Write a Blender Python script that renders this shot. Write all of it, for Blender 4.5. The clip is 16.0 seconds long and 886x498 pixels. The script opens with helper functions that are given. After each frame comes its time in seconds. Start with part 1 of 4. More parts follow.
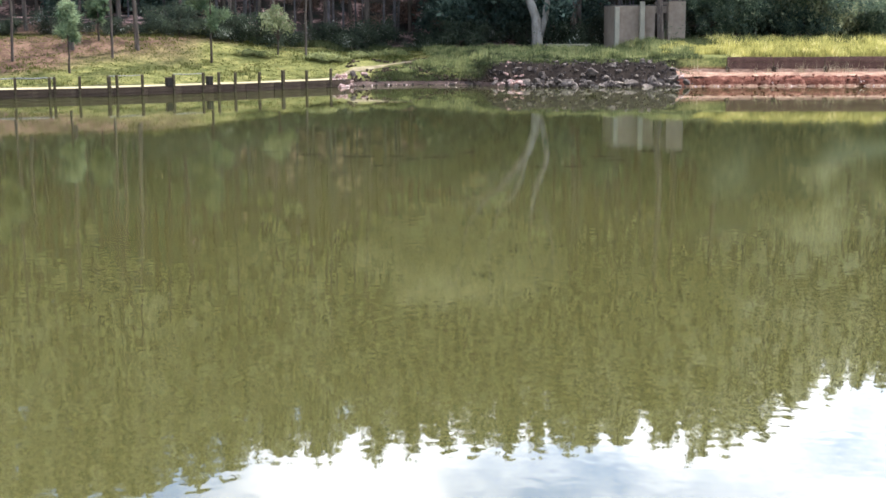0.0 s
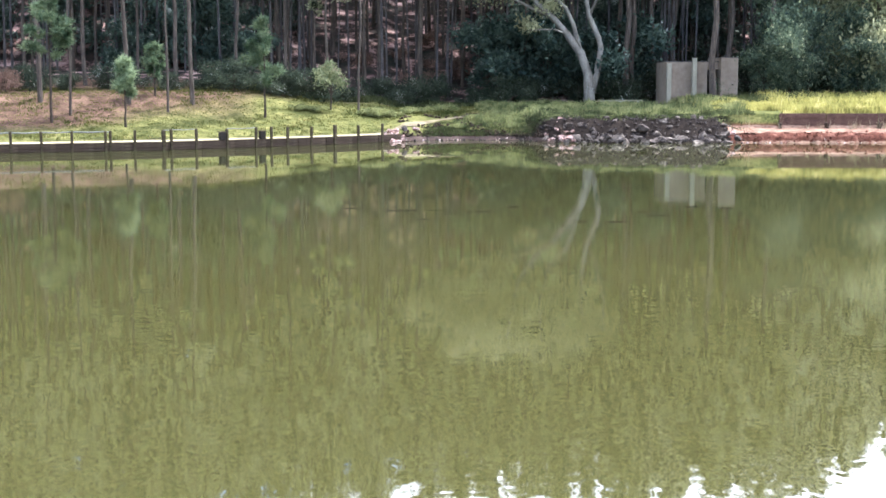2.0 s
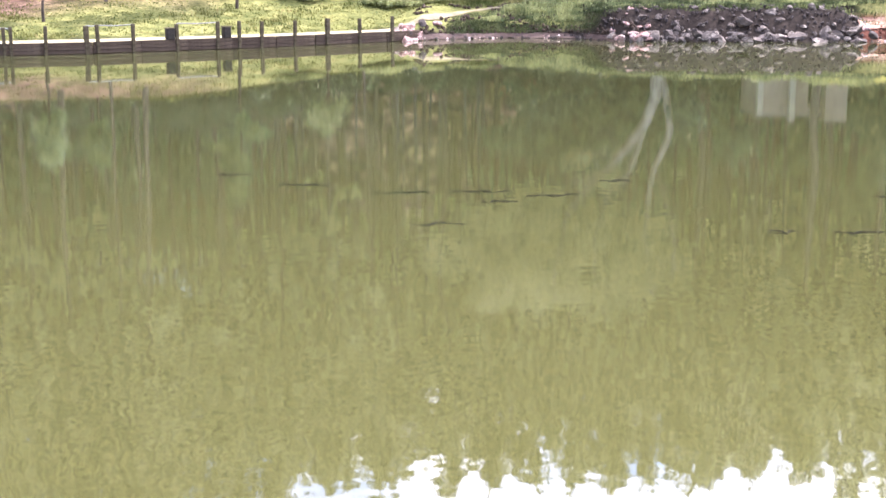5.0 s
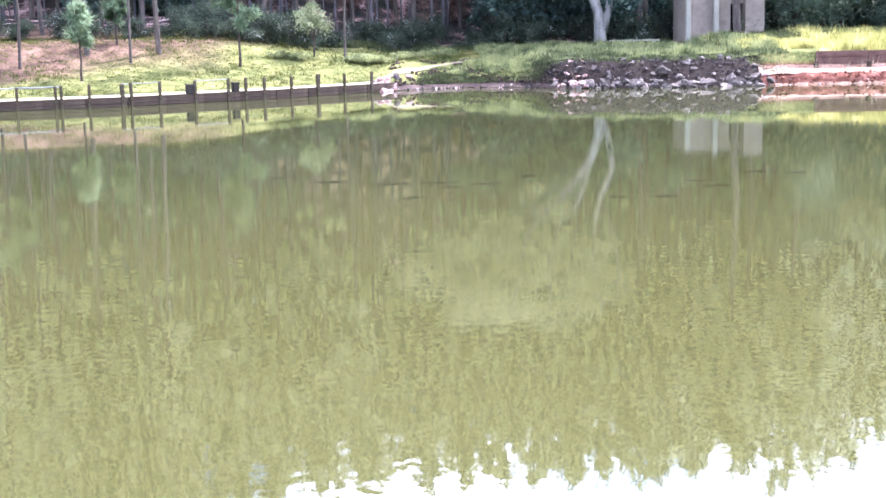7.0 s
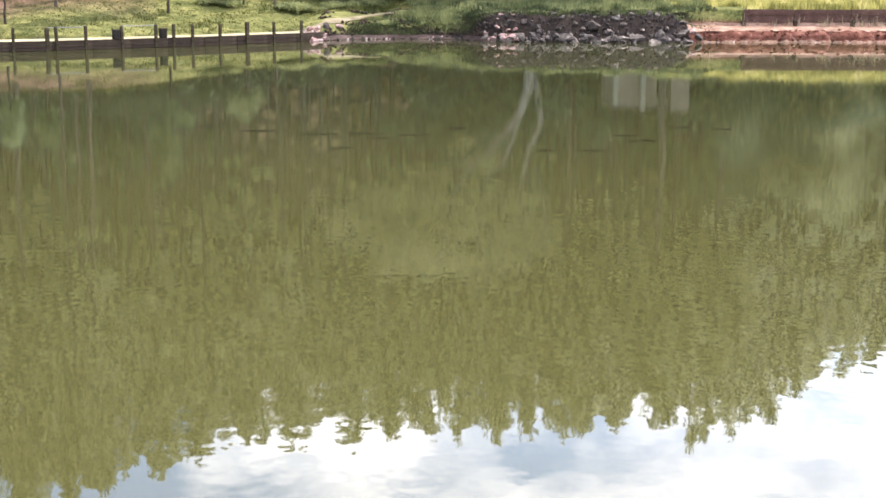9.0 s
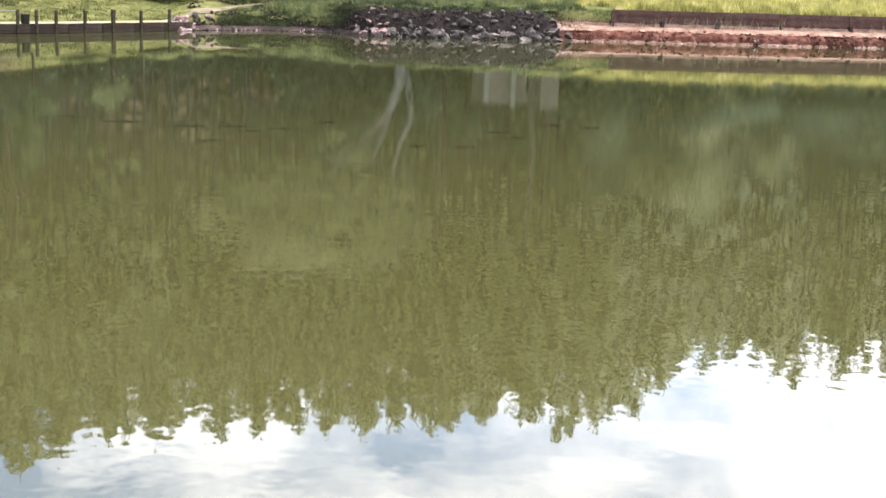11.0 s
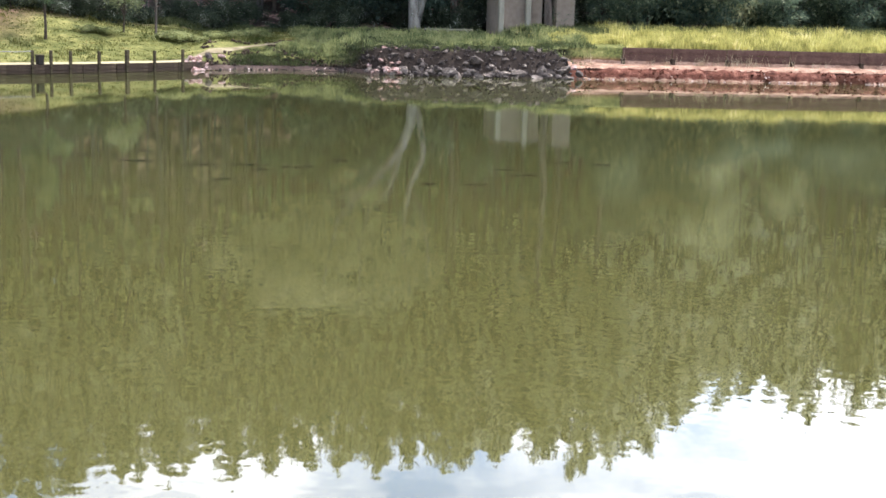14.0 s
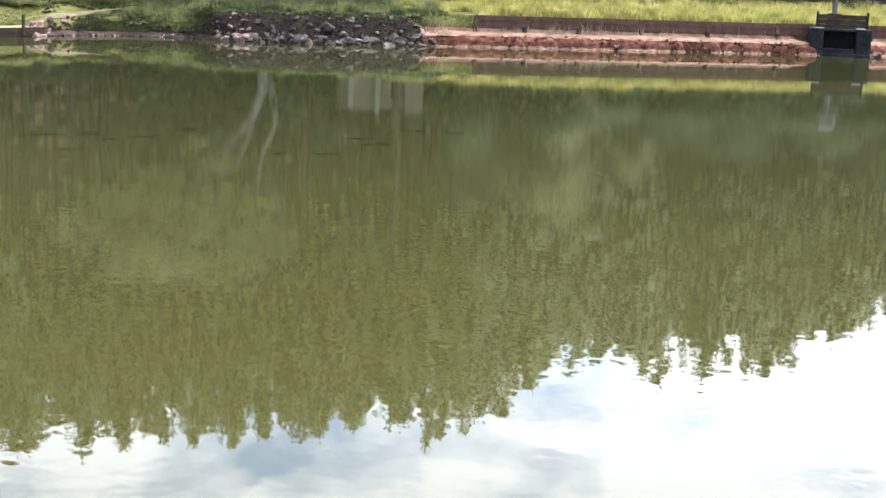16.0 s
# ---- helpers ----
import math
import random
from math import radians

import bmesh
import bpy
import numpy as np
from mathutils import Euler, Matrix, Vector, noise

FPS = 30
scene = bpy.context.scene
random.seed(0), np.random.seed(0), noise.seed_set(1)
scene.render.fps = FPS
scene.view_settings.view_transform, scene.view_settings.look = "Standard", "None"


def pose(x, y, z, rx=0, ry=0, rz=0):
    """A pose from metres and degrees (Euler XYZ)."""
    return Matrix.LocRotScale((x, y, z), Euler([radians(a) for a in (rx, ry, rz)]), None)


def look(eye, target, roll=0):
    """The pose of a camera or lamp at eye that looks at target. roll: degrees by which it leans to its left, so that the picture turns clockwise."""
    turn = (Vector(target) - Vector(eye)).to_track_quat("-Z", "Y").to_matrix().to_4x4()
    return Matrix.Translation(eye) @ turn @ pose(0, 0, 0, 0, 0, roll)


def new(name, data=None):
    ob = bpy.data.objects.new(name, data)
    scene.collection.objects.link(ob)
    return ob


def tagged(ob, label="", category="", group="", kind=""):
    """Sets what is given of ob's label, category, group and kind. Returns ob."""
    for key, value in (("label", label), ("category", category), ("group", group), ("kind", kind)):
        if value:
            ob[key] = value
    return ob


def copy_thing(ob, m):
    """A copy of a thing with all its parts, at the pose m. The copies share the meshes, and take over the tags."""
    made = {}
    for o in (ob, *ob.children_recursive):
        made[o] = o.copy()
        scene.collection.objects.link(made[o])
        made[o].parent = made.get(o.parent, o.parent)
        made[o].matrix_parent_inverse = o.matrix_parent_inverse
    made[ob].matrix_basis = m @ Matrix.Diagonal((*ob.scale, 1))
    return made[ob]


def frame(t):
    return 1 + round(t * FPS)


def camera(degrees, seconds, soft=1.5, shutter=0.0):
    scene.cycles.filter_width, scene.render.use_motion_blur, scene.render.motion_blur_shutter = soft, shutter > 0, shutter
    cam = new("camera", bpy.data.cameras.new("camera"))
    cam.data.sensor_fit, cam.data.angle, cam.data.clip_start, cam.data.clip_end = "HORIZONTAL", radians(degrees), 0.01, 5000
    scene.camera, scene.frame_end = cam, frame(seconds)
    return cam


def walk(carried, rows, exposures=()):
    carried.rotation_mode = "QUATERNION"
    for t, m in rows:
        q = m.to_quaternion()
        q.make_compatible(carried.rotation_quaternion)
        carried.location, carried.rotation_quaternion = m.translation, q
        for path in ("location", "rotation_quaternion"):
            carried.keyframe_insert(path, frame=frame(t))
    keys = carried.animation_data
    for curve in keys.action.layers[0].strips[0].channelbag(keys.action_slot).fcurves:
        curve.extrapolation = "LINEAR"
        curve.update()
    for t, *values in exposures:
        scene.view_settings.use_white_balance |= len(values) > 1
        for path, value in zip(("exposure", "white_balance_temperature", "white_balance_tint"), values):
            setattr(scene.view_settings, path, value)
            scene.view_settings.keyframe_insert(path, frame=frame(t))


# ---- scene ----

# ---- camera and walk ----
cam = camera(35.49, 16.0, soft=1.6)
PATH = [
    (0, -1.145, -10.773, 5.051, 80.585, 0.149, -5.343),
    (0.5, -0.807, -10.828, 5.053, 80.727, 0.396, -3.801),
    (1, -0.593, -10.862, 5.054, 81.186, 0.453, -2.813),
    (1.5, -0.637, -10.864, 5.054, 81.68, 0.105, -2.966),
    (2, -0.646, -10.989, 5.055, 82.849, 0.034, -2.965),
    (2.5, 0.018, 0.254, 4.792, 81.889, -0.443, -3.586),
    (3, 0.525, 8.983, 4.463, 81.301, -0.123, -3.053),
    (3.5, 0.483, 15.407, 4.134, 79.082, 0.136, -1.697),
    (4, 0.492, 15.247, 4.143, 78.323, 0.125, -1.743),
    (6.3, 0.718, 15.195, 4.147, 78.717, 0.768, -2.667),
    (6.5, 0.947, 15.232, 4.145, 78.748, 0.931, -3.49),
    (6.6, 0.758, 12.193, 4.2758, 79.1138, 0.973, -3.413),
    (6.7, 0.569, 9.154, 4.4066, 79.4796, 1.015, -3.336),
    (6.8, 0.38, 6.115, 4.5374, 79.8454, 1.057, -3.259),
    (6.9, 0.191, 3.076, 4.6682, 80.2112, 1.099, -3.182),
    (7, 0.002, 0.037, 4.799, 80.577, 1.141, -3.105),
    (7.5, -0.002, -0.043, 4.801, 80.598, 0.903, -2.069),
    (8, -0, -0.017, 4.801, 81.092, 0.988, -0.155),
    (8.5, 0.004, -0.185, 4.806, 78.538, 0.567, 0.977),
    (9, -0.022, -0.185, 4.806, 78.576, -0.157, -5.906),
    (9.5, -0.039, -0.223, 4.807, 79.776, -0.204, -8.814),
    (9.7, -0.021, -0.109, 4.803, 79.82, -0.509, -9.515),
    (12, 0.011, 0.046, 4.799, 77.51, -1.936, -11.218),
    (12.5, -0.008, -0.036, 4.801, 78.288, -1.724, -10.714),
    (13, 0.013, 0.069, 4.798, 80.255, -1.748, -9.235),
    (13.5, -0.015, -0.074, 4.802, 80.239, -1.803, -9.971),
    (14, -0.012, -0.056, 4.802, 79.983, -1.449, -10.633),
    (14.5, -0.016, -0.061, 4.802, 79.061, -1.693, -13.048),
    (15, 0.031, 0.103, 4.797, 78.205, -2.644, -14.149),
    (15.5, 0.123, 0.343, 4.79, 79.37, -2.59, -16.888),
    (16, 0.123, 0.352, 4.79, 78.82, -1.952, -16.645),
]
walk(cam, [(t, pose(*p)) for t, *p in PATH], [(0.0, 0.74, 5930, 14), (1.0, 0.72, 5850, 14), (2.0, 1.12, 5620, 15), (3.0, 1.7, 5380, 24), (3.5, 1.94, 5230, 31), (4.0, 1.34, 5800, 25), (6.5, 1.84, 5420, 27), (7.0, 1.85, 5250, 27), (7.5, 1.62, 5420, 26), (8.0, 1.55, 5560, 23), (8.5, 1.55, 5830, 21), (9.0, 0.81, 6050, 18), (9.5, 0.83, 6050, 17), (12.0, 0.6, 6000, 15), (12.5, 0.6, 6000, 15), (13.0, 0.71, 5980, 15), (14.0, 0.76, 5960, 15), (14.5, 0.7, 5960, 13), (15.0, 0.58, 5960, 12), (16.0, 0.56, 5950, 11)])

# ---- world, sun ----
SUN_EL, SUN_AZ = 54.0, 52.0          # height above the horizon; degrees from +y towards +x
world = bpy.data.worlds.new("sky")
scene.world = world
world.use_nodes = True
wn, wl = world.node_tree.nodes, world.node_tree.links
bg = wn["Background"]
sky = wn.new("ShaderNodeTexSky")
sky.sky_type = "NISHITA"
sky.sun_disc = False
sky.sun_elevation, sky.sun_rotation = radians(SUN_EL), radians(SUN_AZ)
# broken white clouds over the blue
tc = wn.new("ShaderNodeTexCoord")
mp = wn.new("ShaderNodeMapping")
mp.inputs["Scale"].default_value = (1.0, 1.0, 2.2)
mp.inputs["Location"].default_value = (0.37, 0.1, 0.2)
cl = wn.new("ShaderNodeTexNoise")
cl.inputs["Scale"].default_value = 2.6
cl.inputs["Detail"].default_value = 6.0
cl.inputs["Roughness"].default_value = 0.55
cr = wn.new("ShaderNodeValToRGB")
cr.color_ramp.elements[0].position, cr.color_ramp.elements[1].position = 0.46, 0.54
cr.color_ramp.elements[0].color = (0.04, 0.04, 0.04, 1)
cm = wn.new("ShaderNodeMix")
cm.data_type = "RGBA"
# clouds are brightest towards the sun, white all round
nrm = wn.new("ShaderNodeVectorMath")
nrm.operation = "DOT_PRODUCT"
nrm.inputs[1].default_value = (math.sin(radians(SUN_AZ)) * math.cos(radians(SUN_EL)), math.cos(radians(SUN_AZ)) * math.cos(radians(SUN_EL)), math.sin(radians(SUN_EL)))
wl.new(tc.outputs["Generated"], nrm.inputs[0])
lobe = wn.new("ShaderNodeMapRange")
lobe.interpolation_type = "SMOOTHSTEP"
lobe.inputs["From Min"].default_value, lobe.inputs["From Max"].default_value = 0.0, 0.78
lobe.inputs["To Min"].default_value, lobe.inputs["To Max"].default_value = 7.0, 53.0
wl.new(nrm.outputs["Value"], lobe.inputs["Value"])
wl.new(lobe.outputs["Result"], cm.inputs["B"])
wl.new(tc.outputs["Generated"], mp.inputs["Vector"])
wl.new(mp.outputs["Vector"], cl.inputs["Vector"])
wl.new(cl.outputs["Fac"], cr.inputs["Fac"])
wl.new(cr.outputs["Color"], cm.inputs["Factor"])
haze = wn.new("ShaderNodeVectorMath")
haze.operation = "SCALE"
haze.inputs["Scale"].default_value = 4.6
wl.new(sky.outputs["Color"], haze.inputs[0])
wl.new(haze.outputs["Vector"], cm.inputs["A"])
wl.new(cm.outputs["Result"], bg.inputs["Color"])
bg.inputs["Strength"].default_value = 0.08

sun = new("sun", bpy.data.lights.new("sun", "SUN"))
sun.data.energy, sun.data.angle, sun.data.color = 5.0, radians(0.6), (1.0, 0.95, 0.86)
to_sun = Vector((math.sin(radians(SUN_AZ)) * math.cos(radians(SUN_EL)), math.cos(radians(SUN_AZ)) * math.cos(radians(SUN_EL)), math.sin(radians(SUN_EL))))
sun.matrix_world = look(to_sun * 200, (0, 0, 0))


# ---- materials ----
def material(name, stops, scale=3.0, rough=0.8, bump=0.3, detail=8.0, fine=6.0, stretch=(1, 1, 1), vary=0.0, metal=0.0, subsurface=0.0, bump_dist=0.05):
    """A noise-driven surface: a coarse and a fine noise choose among the stops, a bump follows them."""
    m = bpy.data.materials.new(name)
    m.use_nodes = True
    n, l = m.node_tree.nodes, m.node_tree.links
    b = n["Principled BSDF"]
    co = n.new("ShaderNodeTexCoord")
    mp = n.new("ShaderNodeMapping")
    mp.inputs["Scale"].default_value = stretch
    l.new(co.outputs["Object"], mp.inputs["Vector"])
    a = n.new("ShaderNodeTexNoise")
    a.inputs["Scale"].default_value, a.inputs["Detail"].default_value = scale, detail
    f = n.new("ShaderNodeTexNoise")
    f.inputs["Scale"].default_value, f.inputs["Detail"].default_value = scale * fine, 4.0
    l.new(mp.outputs["Vector"], a.inputs["Vector"])
    l.new(mp.outputs["Vector"], f.inputs["Vector"])
    mix = n.new("ShaderNodeMath")
    mix.operation = "MULTIPLY_ADD"
    mix.inputs[1].default_value, mix.inputs[2].default_value = 0.4, 0.0
    l.new(f.outputs["Fac"], mix.inputs[0])
    add = n.new("ShaderNodeMath")
    add.operation = "MULTIPLY_ADD"
    add.inputs[1].default_value = 0.6
    l.new(a.outputs["Fac"], add.inputs[0])
    l.new(mix.outputs[0], add.inputs[2])
    last = add
    if vary:
        oi = n.new("ShaderNodeObjectInfo")
        v = n.new("ShaderNodeMath")
        v.operation = "MULTIPLY_ADD"
        v.inputs[1].default_value = vary
        isl = n.new("ShaderNodeNewGeometry")
        av = n.new("ShaderNodeMath")
        av.operation = "MULTIPLY_ADD"
        av.inputs[1].default_value = vary * 0.7
        l.new(isl.outputs["Random Per Island"], av.inputs[0])
        l.new(add.outputs[0], av.inputs[2])
        v.inputs[1].default_value = vary * 0.7
        l.new(oi.outputs["Random"], v.inputs[0])
        l.new(av.outputs[0], v.inputs[2])
        last = v
    r = n.new("ShaderNodeValToRGB")
    e = r.color_ramp.elements
    lo, hi = 0.33, 0.67 + vary
    for i, c in enumerate(stops):
        pos = lo + (hi - lo) * i / max(1, len(stops) - 1)
        k = e[i] if i < 2 else e.new(pos)
        k.position, k.color = pos, (*c, 1)
    l.new(last.outputs[0], r.inputs["Fac"])
    l.new(r.outputs["Color"], b.inputs["Base Color"])
    b.inputs["Roughness"].default_value, b.inputs["Metallic"].default_value = rough, metal
    b.inputs["Specular IOR Level"].default_value = 0.08 if rough >= 0.8 else 0.4
    if bump:
        bp = n.new("ShaderNodeBump")
        bp.inputs["Strength"].default_value, bp.inputs["Distance"].default_value = bump, bump_dist
        l.new(add.outputs[0], bp.inputs["Height"])
        l.new(bp.outputs["Normal"], b.inputs["Normal"])
    return m


def leaf_material(name, dark, light, through_light=0.35, rough=0.55, yellow=None, mottle=0.7, crisp=0.0, tall=1.0, bunch=1.9, single=0.5):
    """Leaves or needles: colour varies leaf by leaf and plant by plant, and some light comes through."""
    m = bpy.data.materials.new(name)
    m.use_nodes = True
    n, l = m.node_tree.nodes, m.node_tree.links
    b = n["Principled BSDF"]
    g = n.new("ShaderNodeNewGeometry")
    oi = n.new("ShaderNodeObjectInfo")
    s = n.new("ShaderNodeMath")
    s.operation = "MULTIPLY_ADD"
    s.inputs[1].default_value = 0.25
    l.new(oi.outputs["Random"], s.inputs[0])
    w = n.new("ShaderNodeMath")
    w.operation = "MULTIPLY"
    w.inputs[1].default_value = single
    l.new(g.outputs["Random Per Island"], w.inputs[0])
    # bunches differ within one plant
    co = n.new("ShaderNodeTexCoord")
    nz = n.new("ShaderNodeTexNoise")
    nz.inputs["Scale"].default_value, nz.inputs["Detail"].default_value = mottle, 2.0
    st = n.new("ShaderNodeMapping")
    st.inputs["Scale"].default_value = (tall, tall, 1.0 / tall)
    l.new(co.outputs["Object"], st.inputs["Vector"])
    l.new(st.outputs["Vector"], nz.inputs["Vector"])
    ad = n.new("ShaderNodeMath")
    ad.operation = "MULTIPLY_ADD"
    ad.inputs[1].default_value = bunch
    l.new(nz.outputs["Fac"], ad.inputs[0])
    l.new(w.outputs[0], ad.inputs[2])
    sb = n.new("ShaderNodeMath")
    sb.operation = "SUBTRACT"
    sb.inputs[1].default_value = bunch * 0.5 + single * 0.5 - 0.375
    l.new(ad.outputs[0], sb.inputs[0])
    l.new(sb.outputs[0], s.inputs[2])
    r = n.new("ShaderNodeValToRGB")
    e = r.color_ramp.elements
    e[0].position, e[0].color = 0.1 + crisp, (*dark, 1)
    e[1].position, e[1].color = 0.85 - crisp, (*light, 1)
    # palest step: on bushes and undergrowth it paints glints of sun on leaves
    if yellow:
        k = e.new(0.97)
        k.color = (*yellow, 1)
    l.new(s.outputs[0], r.inputs["Fac"])
    l.new(r.outputs["Color"], b.inputs["Base Color"])
    b.inputs["Roughness"].default_value, b.inputs["Specular IOR Level"].default_value = rough, 0.12
    t = n.new("ShaderNodeBsdfTranslucent")
    l.new(r.outputs["Color"], t.inputs["Color"])
    mx = n.new("ShaderNodeMixShader")
    mx.inputs["Fac"].default_value = through_light
    l.new(b.outputs[0], mx.inputs[1])
    l.new(t.outputs[0], mx.inputs[2])
    l.new(mx.outputs[0], n["Material Output"].inputs["Surface"])
    return m


BARK_PINE = material("pine_bark", [(0.034, 0.027, 0.022), (0.078, 0.063, 0.051), (0.16, 0.128, 0.1)], 1.6, 0.9, 0.7, stretch=(3, 3, 0.6))
BARK_FAR = material("grey_pine_bark", [(0.034, 0.031, 0.031), (0.078, 0.07, 0.068), (0.15, 0.134, 0.128)], 1.6, 0.9, 0.6, stretch=(3, 3, 0.6))
BARK_PALE = material("pale_bark", [(0.101, 0.0897, 0.0718), (0.203, 0.187, 0.158), (0.289, 0.273, 0.233)], 1.2, 0.8, 0.4, stretch=(2, 2, 0.7))
BARK_YOUNG = material("young_bark", [(0.03, 0.025, 0.02), (0.08, 0.06, 0.045)], 3.0, 0.9, 0.5)
# near-black to pale mottling paints flecks of light and shade into the crowns
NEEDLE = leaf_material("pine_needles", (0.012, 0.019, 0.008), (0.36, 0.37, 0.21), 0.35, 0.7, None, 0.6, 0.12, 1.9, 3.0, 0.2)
NEEDLE_FLECKED = leaf_material("light_flecked_pine_needles", (0.010, 0.016, 0.008), (0.66, 0.66, 0.46), 0.4, 0.6, None, 0.9, 0.22, 1.9, 3.2, 0.2)
NEEDLE_YOUNG = leaf_material("young_pine_needles", (0.045, 0.085, 0.042), (0.28, 0.34, 0.19), 0.5, 0.6)
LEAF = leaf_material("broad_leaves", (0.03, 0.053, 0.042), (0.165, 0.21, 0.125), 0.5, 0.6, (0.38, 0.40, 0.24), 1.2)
# brighter copy of the broad leaves, with sunlight put into the colour
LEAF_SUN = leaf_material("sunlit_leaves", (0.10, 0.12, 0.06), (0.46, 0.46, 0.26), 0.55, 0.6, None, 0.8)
# forked tree's crown, paled in colour for the haze and sunlight on it
LEAF_FORK = leaf_material("hazy_pale_leaves", (0.17, 0.17, 0.09), (0.45, 0.45, 0.26), 0.55, 0.7, None, 0.4)
# teal tint puts the bluish haze over the wood into the leaf colour
LEAF_DARK = leaf_material("hazed_undergrowth_leaves", (0.034, 0.058, 0.048), (0.135, 0.185, 0.135), 0.45, 0.8, (0.40, 0.42, 0.36))
# darker copy of the undergrowth leaves, with shade put into the colour
LEAF_SHADED = leaf_material("shaded_shrub_leaves", (0.0211, 0.0319, 0.0216), (0.0837, 0.1018, 0.0608), 0.45, 0.8, (0.40, 0.42, 0.36))
LEAF_RUSSET = leaf_material("russet_bracken", (0.06, 0.04, 0.03), (0.22, 0.145, 0.11), 0.45, 0.8)
LEAF_PALE = leaf_material("pale_leaves", (0.078, 0.1, 0.045), (0.27, 0.29, 0.155), 0.5, 0.6)
GRASS = leaf_material("grass_blades", (0.155, 0.155, 0.042), (0.54, 0.49, 0.155), 0.5, 0.7, (0.70, 0.61, 0.30))
LAWN = leaf_material("lawn_blades", (0.0459, 0.058, 0.0132), (0.153, 0.15, 0.0405), 0.35, 0.7, (0.255, 0.21, 0.0911))
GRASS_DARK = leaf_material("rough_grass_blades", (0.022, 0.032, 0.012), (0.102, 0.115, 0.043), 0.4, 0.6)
GRASS_TUFT = leaf_material("tuft_blades", (0.062, 0.082, 0.032), (0.32, 0.33, 0.135), 0.45, 0.6)
STRAW = leaf_material("dry_stalks", (0.25, 0.2, 0.12), (0.5, 0.42, 0.28), 0.3, 0.7)
# dark steps hold the rocks' shade, the palest one paints their sunlit edges
ROCK = material("grey_rock", [(0.012, 0.010, 0.009), (0.024, 0.019, 0.017), (0.044, 0.035, 0.031), (0.062, 0.05, 0.042), (0.105, 0.084, 0.068), (0.32, 0.265, 0.21)], 2.5, 0.85, 0.6, vary=0.25)
ROCK_RED = material("red_rock", [(0.07, 0.034, 0.027), (0.19, 0.105, 0.085), (0.6, 0.47, 0.41)], 2.0, 0.85, 0.6, vary=0.1)
ROCK_PALE = material("pale_pebble", [(0.2, 0.125, 0.1), (0.42, 0.31, 0.265), (0.68, 0.58, 0.51)], 2.5, 0.85, 0.4)
STREAK_BLACK = material("streak_black", [(0.006, 0.006, 0.005), (0.02, 0.018, 0.014)], 3.0, 0.9, 0.1)
SOIL_RED = material("red_soil", [(0.03, 0.010, 0.006), (0.085, 0.03, 0.018), (0.15, 0.06, 0.038), (0.26, 0.135, 0.095)], 2.2, 0.95, 0.9, bump_dist=0.12)
LEDGE = material("pale_red_ledge", [(0.09, 0.047, 0.031), (0.21, 0.125, 0.083), (0.36, 0.238, 0.168)], 1.3, 0.95, 0.4)
PATH_M = material("pale_path", [(0.19, 0.16, 0.0874), (0.29, 0.25, 0.144), (0.38, 0.335, 0.203)], 0.7, 0.95, 0.3)
MUD = material("damp_brown_mud", [(0.022, 0.014, 0.011), (0.05, 0.033, 0.026), (0.10, 0.07, 0.056)], 1.8, 0.85, 0.5)
SOIL_DARK = material("dark_brown_soil", [(0.018, 0.012, 0.009), (0.045, 0.031, 0.022), (0.095, 0.068, 0.048)], 1.8, 0.95, 0.8, bump_dist=0.1)
TRAIL = material("sandy_trail", [(0.115, 0.09, 0.052), (0.205, 0.17, 0.102), (0.29, 0.245, 0.155)], 0.9, 0.95, 0.4)
TIMBER = material("weathered_timber", [(0.02, 0.015, 0.00864), (0.055, 0.043, 0.0252), (0.11, 0.09, 0.054)], 2.0, 0.85, 0.5, stretch=(1, 1, 3), vary=0.08)
TIMBER_WALL = material("damp_timber", [(0.019, 0.0125, 0.0085), (0.05, 0.035, 0.024), (0.095, 0.069, 0.046)], 1.5, 0.8, 0.5, stretch=(1, 1, 4), vary=0.1)
RAIL_M = material("grey_rail", [(0.10, 0.10, 0.088), (0.20, 0.20, 0.175)], 2.0, 0.6, 0.2)
PANEL = material("brown_wall_panel", [(0.042, 0.023, 0.017), (0.092, 0.052, 0.039), (0.16, 0.098, 0.074)], 1.3, 0.9, 0.5, stretch=(1, 1, 2), vary=0.12)
BLACK_STEEL = material("black_steel", [(0.004, 0.004, 0.005), (0.012, 0.012, 0.013)], 2.0, 0.9, 0.1)
CONCRETE_DARK = material("damp_concrete", [(0.009, 0.010, 0.011), (0.022, 0.023, 0.024), (0.048, 0.048, 0.046)], 1.5, 0.8, 0.5)
CONCRETE = material("pale_concrete", [(0.33, 0.32, 0.30), (0.5, 0.48, 0.45)], 1.4, 0.85, 0.3)
STUCCO = material("cream_plaster", [(0.165, 0.131, 0.098), (0.215, 0.174, 0.133), (0.26, 0.215, 0.165)], 0.5, 0.9, 0.2)
STUCCO_LIGHT = material("pale_plaster", [(0.218, 0.201, 0.151), (0.286, 0.266, 0.203)], 0.8, 0.9, 0.2)
DARK_PAINT = material("dark_painted_metal", [(0.018, 0.015, 0.012), (0.045, 0.038, 0.03)], 3.0, 0.85, 0.1)
STEEL = material("galvanised_steel", [(0.096, 0.099, 0.0918), (0.18, 0.183, 0.167)], 3.0, 0.45, 0.1, metal=0.6)
ROOF_M = material("fibre_cement_roof", [(0.05, 0.045, 0.04), (0.10, 0.09, 0.08)], 1.0, 0.9, 0.3)


